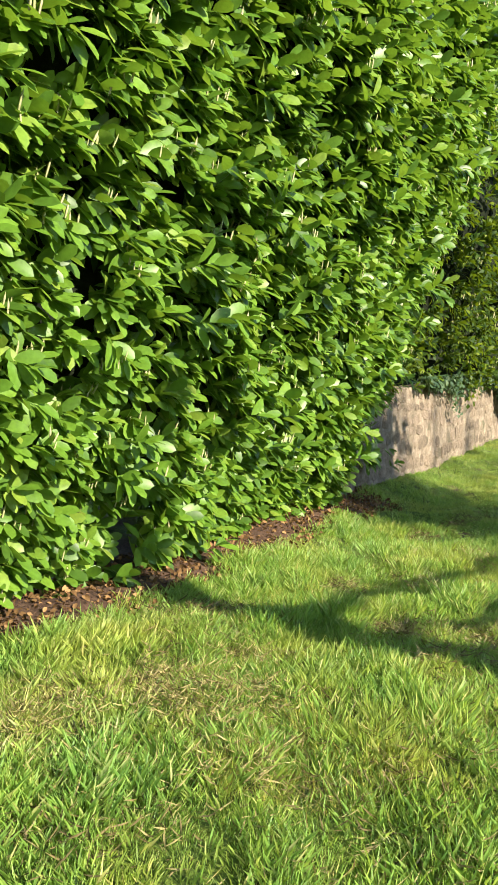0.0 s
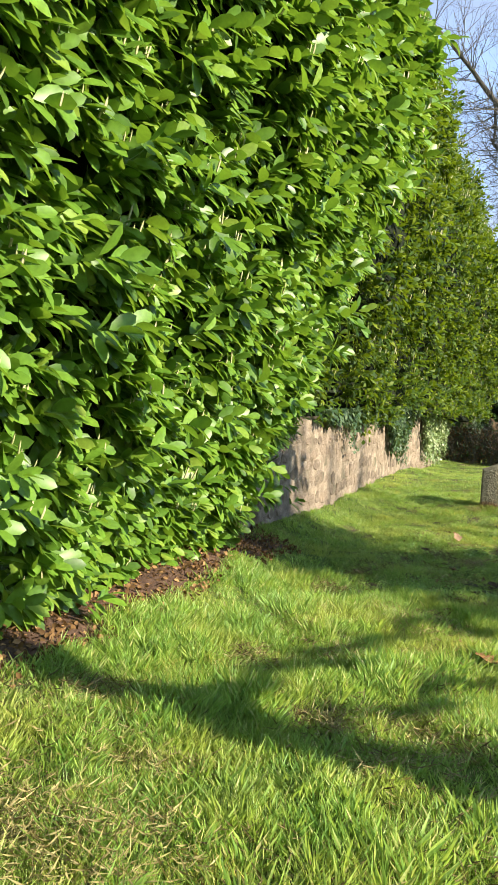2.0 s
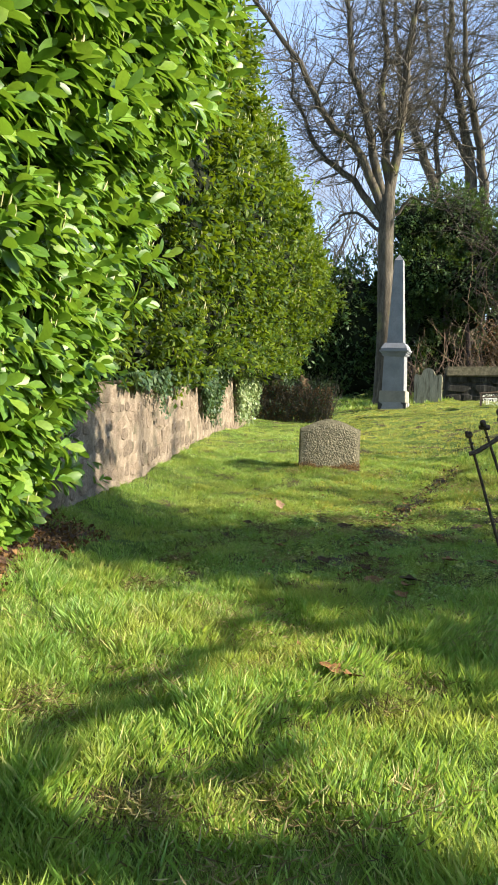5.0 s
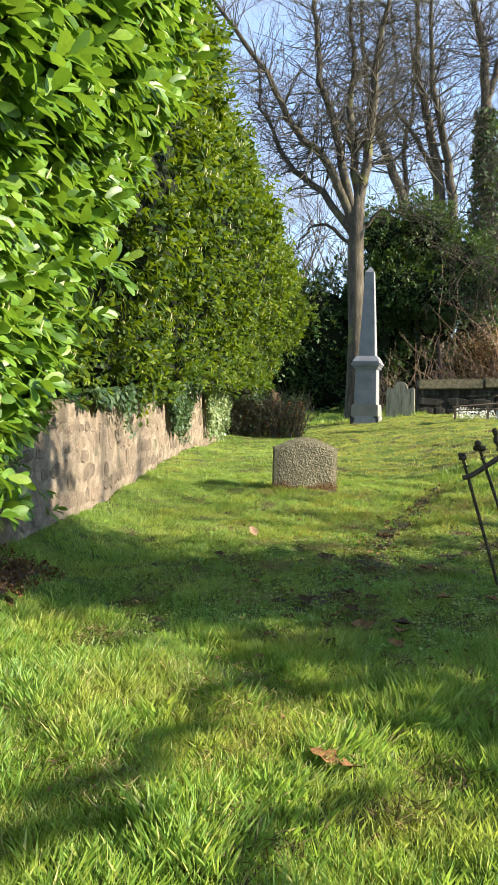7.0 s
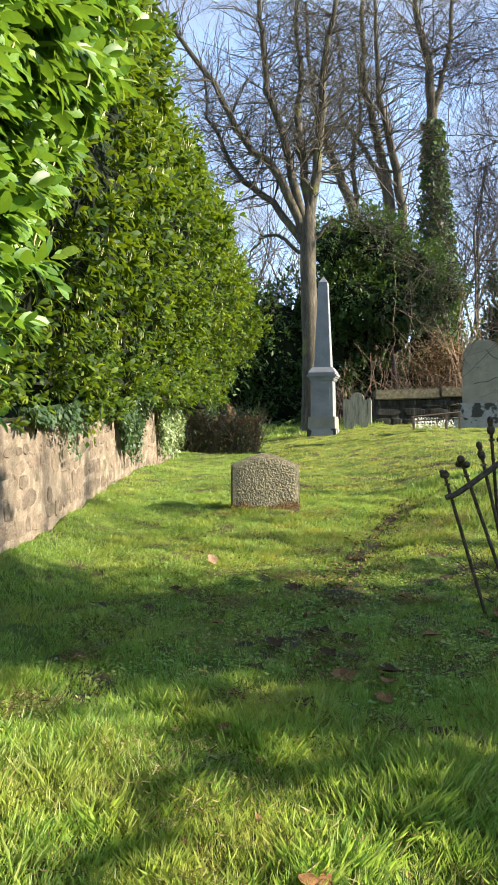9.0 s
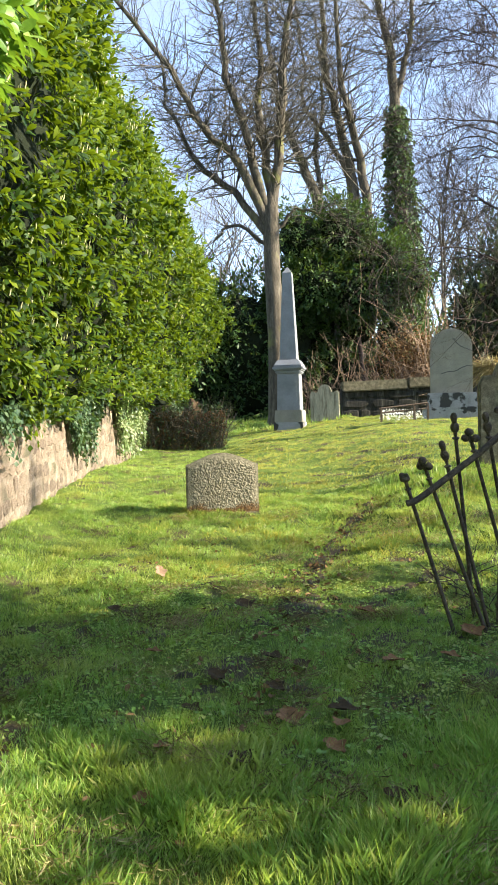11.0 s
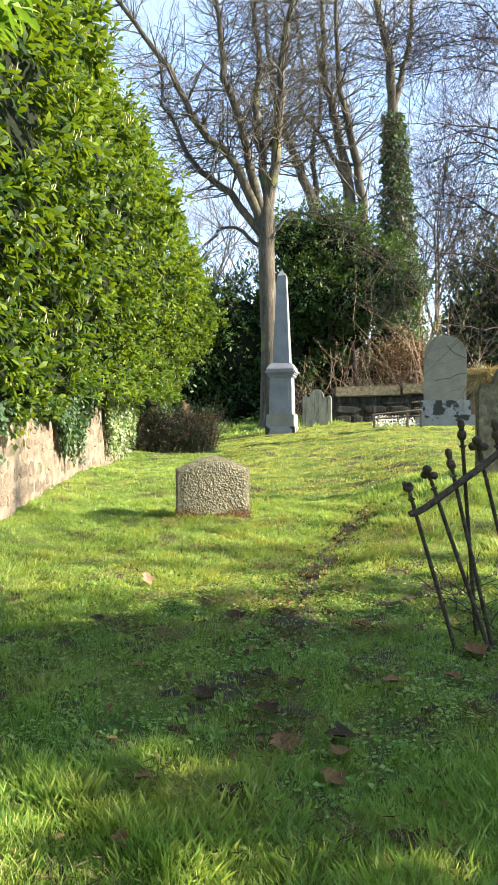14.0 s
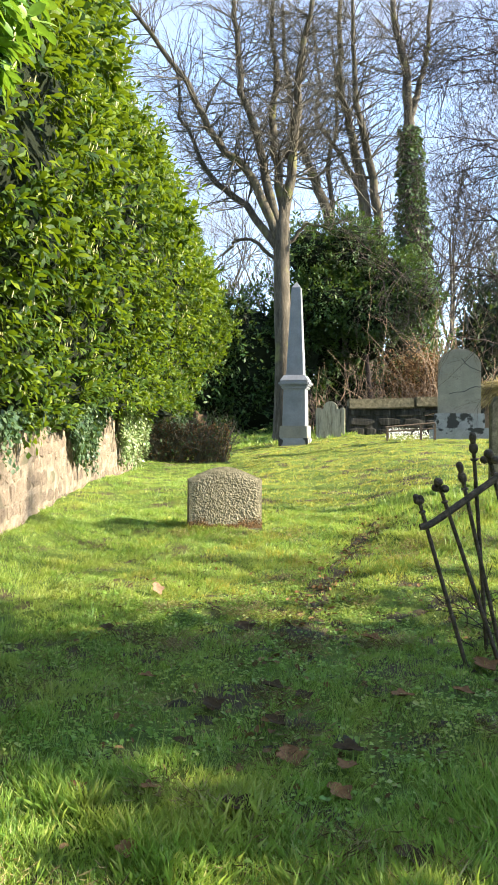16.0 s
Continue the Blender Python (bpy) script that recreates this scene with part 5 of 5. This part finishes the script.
# unseen far trunks, added for soft shadow bars across lawn and wall
for bx, by, hh in ((31.0, 5.9, 20.0), (33.0, 7.6, 21.0), (35.0, 11.6, 22.0)):
    tree("bare_tree", (bx, by, 0.3), ([(bx, by, 0.2), (bx + 0.1, by + 0.1, 9), (bx, by, hh)], [0.17, 0.12, 0.06]),
         [([(bx, by, 10.5), (bx + 0.8, by + 0.8, 13.0), (bx + 1.0, by + 1.8, 17.0)], 0.11, 0.05), ([(bx, by, 12.5), (bx - 0.5, by - 0.9, 15.0), (bx - 0.4, by - 1.6, 18.0)], 0.11, 0.05),
          ([(bx, by, 13.5), (bx - 0.5, by + 0.9, 15.5), (bx - 0.4, by + 2.6, 17.0)], 0.09, 0.04)],
         "unseen far bare tree added to cast soft shadow bars", TWIG, BARK, 0.8, 2.2, 1)


# ---- walls of stones ----
def wall_top(y):
    return 1.5 + (y - 12) * 0.053


def stone_meshes(count, rough=0.05):
    """Rubble stones one unit across, with uneven outlines, a bulging face along x and broken edges."""
    out = []
    for i in range(count):
        bm = bmesh.new()
        n = rng.integers(7, 10)
        ang = (np.arange(n) + rng.uniform(-0.3, 0.3, n)) * 2 * np.pi / n + rng.uniform(0, 1)
        c, s = np.cos(ang), np.sin(ang)
        k = rng.uniform(0.46, 0.52, n) / np.maximum(np.abs(c), np.abs(s)) ** 0.82
        rings = []
        for x, f in ((-0.5, 1.0), (0.3, 1.0), (0.47, 0.84)):
            rings.append([bm.verts.new((x + rng.normal(0, rough) * (f < 1), f * a * r, f * b * r)) for a, b, r in zip(c, s, k)])
        tip = bm.verts.new((0.52, rng.normal(0, 0.1), rng.normal(0, 0.1)))
        for lo, hi in zip(rings, rings[1:]):
            for j in range(n):
                bm.faces.new((lo[j], lo[(j + 1) % n], hi[(j + 1) % n], hi[j]))
        for j in range(n):
            bm.faces.new((rings[-1][j], rings[-1][(j + 1) % n], tip))
        bmesh.ops.recalc_face_normals(bm, faces=bm.faces[:])
        me = bpy.data.meshes.new("stone")
        bm.to_mesh(me)
        bm.free()
        out.append(me)
    return out


STONES = stone_meshes(12)
BLOCKS = stone_meshes(8)
ysw = np.arange(5.0, 24.61, 0.35)
bm = bmesh.new()
rows = []
for y in ysw:
    z0, z1 = float(ground_z(-2.2, y)) - 0.25, wall_top(y)
    rows.append([bm.verts.new(p) for p in ((-2.165, y, z0), (-2.165, y, z1), (-2.55, y, z1), (-2.55, y, z0))])
for p, q in zip(rows, rows[1:]):
    for i in range(4):
        bm.faces.new((p[i], q[i], q[(i + 1) % 4], p[(i + 1) % 4]))
bm.faces.new(rows[0][::-1])
bm.faces.new(rows[-1])
bmesh.ops.recalc_face_normals(bm, faces=bm.faces[:])
wall_west = tagged(part("wall_west", bm, MORTAR), "old sandstone rubble boundary wall with worn mortar", "wall", kind="structure")
# random rubble: uneven courses that waver, with small pinnings where two courses part
z_off, course = 0.02, 0
while z_off < 1.42:
    h = rng.uniform(0.13, 0.27)
    y = 6.9 + rng.uniform(0, 0.3)
    while y < 24.5:
        L = rng.uniform(0.16, 0.5) * (0.75 + h * 1.3)
        ym = min(y + L / 2, 24.4)
        z = wall_top(ym) - z_off - h / 2 + 0.035 * math.sin(ym * 1.9 + course * 1.7) + rng.normal(0, 0.014)
        if z + h * 0.2 > float(ground_z(-2.1, ym)) and z + h / 2 < wall_top(ym) + 0.03 and rng.random() > 0.12:
            ob = part("stone", STONES[rng.integers(12)], STONE, wall_west)
            ob.matrix_basis = pose(-2.2055 + rng.uniform(-0.010, 0.008), ym, z, rng.normal(2.5, 5), rng.normal(0, 1.5), rng.normal(0, 2.5)) @ Matrix.Diagonal((0.1, L * rng.uniform(0.84, 1.0), h * rng.uniform(0.74, 0.98), 1))
        y += L
    z_off += h * 0.97
    course += 1


def ivy_patch(y0, y1, depth, n, mat, label, taper=1.0, size=0.075):
    y = rng.uniform(y0, y1, n)
    mid, half = (y0 + y1) / 2, (y1 - y0) / 2
    drop = depth * (1 - taper * np.abs((y - mid) / half) ** 1.3) * (0.7 + 0.4 * wave(y * 0, y, 4, 1))
    z = wall_top(y) + 0.15 - np.clip(drop, 0.05, None) * rng.random(n)
    P = np.stack([-2.12 + 0.17 * rng.random(n) * (1 + 0.5 * wave(y, z, 3, 1)), y, z], -1)
    V, F = scatter(IVY_V, IVY_F, P, np.array([0.35, 0, -0.8]) + rng.normal(0, 0.45, (n, 3)), np.array([1.0, 0, 0.35]) + rng.normal(0, 0.35, (n, 3)), size * (0.55 + 0.7 * rng.random(n)))
    return tagged(part("ivy", mesh_np("ivy", V, F), mat), label, "ivy", kind="stuff")


ivy_patch(14.6, 18.6, 1.3, 6500, IVY, "dark glossy ivy hanging down the stone wall", 1.0, 0.07)
ivy_patch(20.2, 25.0, 1.6, 9000, IVY_PALE, "pale sunlit ivy covering the wall's end", 0.1, 0.075)
ivy_patch(10.4, 15.0, 0.32, 1500, IVY, "fringe of ivy along the wall top", 0.4, 0.08)
ivy_patch(11.6, 12.5, 0.9, 260, IVY, "thin strands of ivy on the stone wall", 0.6, 0.06)
ivy_patch(12.6, 13.3, 0.75, 240, LAUREL_FAR, "fresh green weeds rooted in the wall", 0.8, 0.08)

# retaining wall with its coping behind the monuments
bm = box_bm(5.6, 0.4, 1.6, x=7.0, y=31.9, z=0.85, bevel=0.01)
wall_back = tagged(part("wall_back", bm, STREAK_SHADED), "low retaining wall of dark rubble, darkened further for shade, with coping stones", "wall", kind="structure")
z = 1.0
for h in (0.36, 0.34, 0.36, 0.34):
    x = 4.25
    while x < 9.7:
        L = rng.uniform(0.35, 1.1)
        ob = part("stone", BLOCKS[rng.integers(8)], STREAK_SHADED, wall_back)
        ob.matrix_basis = pose(x + L / 2, 31.70 + rng.uniform(-0.02, 0.02), z + h / 2 + rng.normal(0, 0.02), 0, rng.normal(0, 3), rng.normal(-90, 2)) @ Matrix.Diagonal((0.1, L - 0.02 - 0.08 * rng.random(), h - 0.02 - 0.09 * rng.random(), 1))
        x += L
    z += h
x = 4.2
for L in (2.35, 1.5, 1.9):
    ob = part("coping_stone", box_bm(L - 0.05, 0.62, 0.36, bevel=0.04), LICHEN, wall_back)
    ob.matrix_basis = pose(x + L / 2, 31.85, 2.36 + 0.035 * (x - 4.2), 0, -1.5 + rng.normal(0, 0.8), rng.normal(0, 1))
    x += L
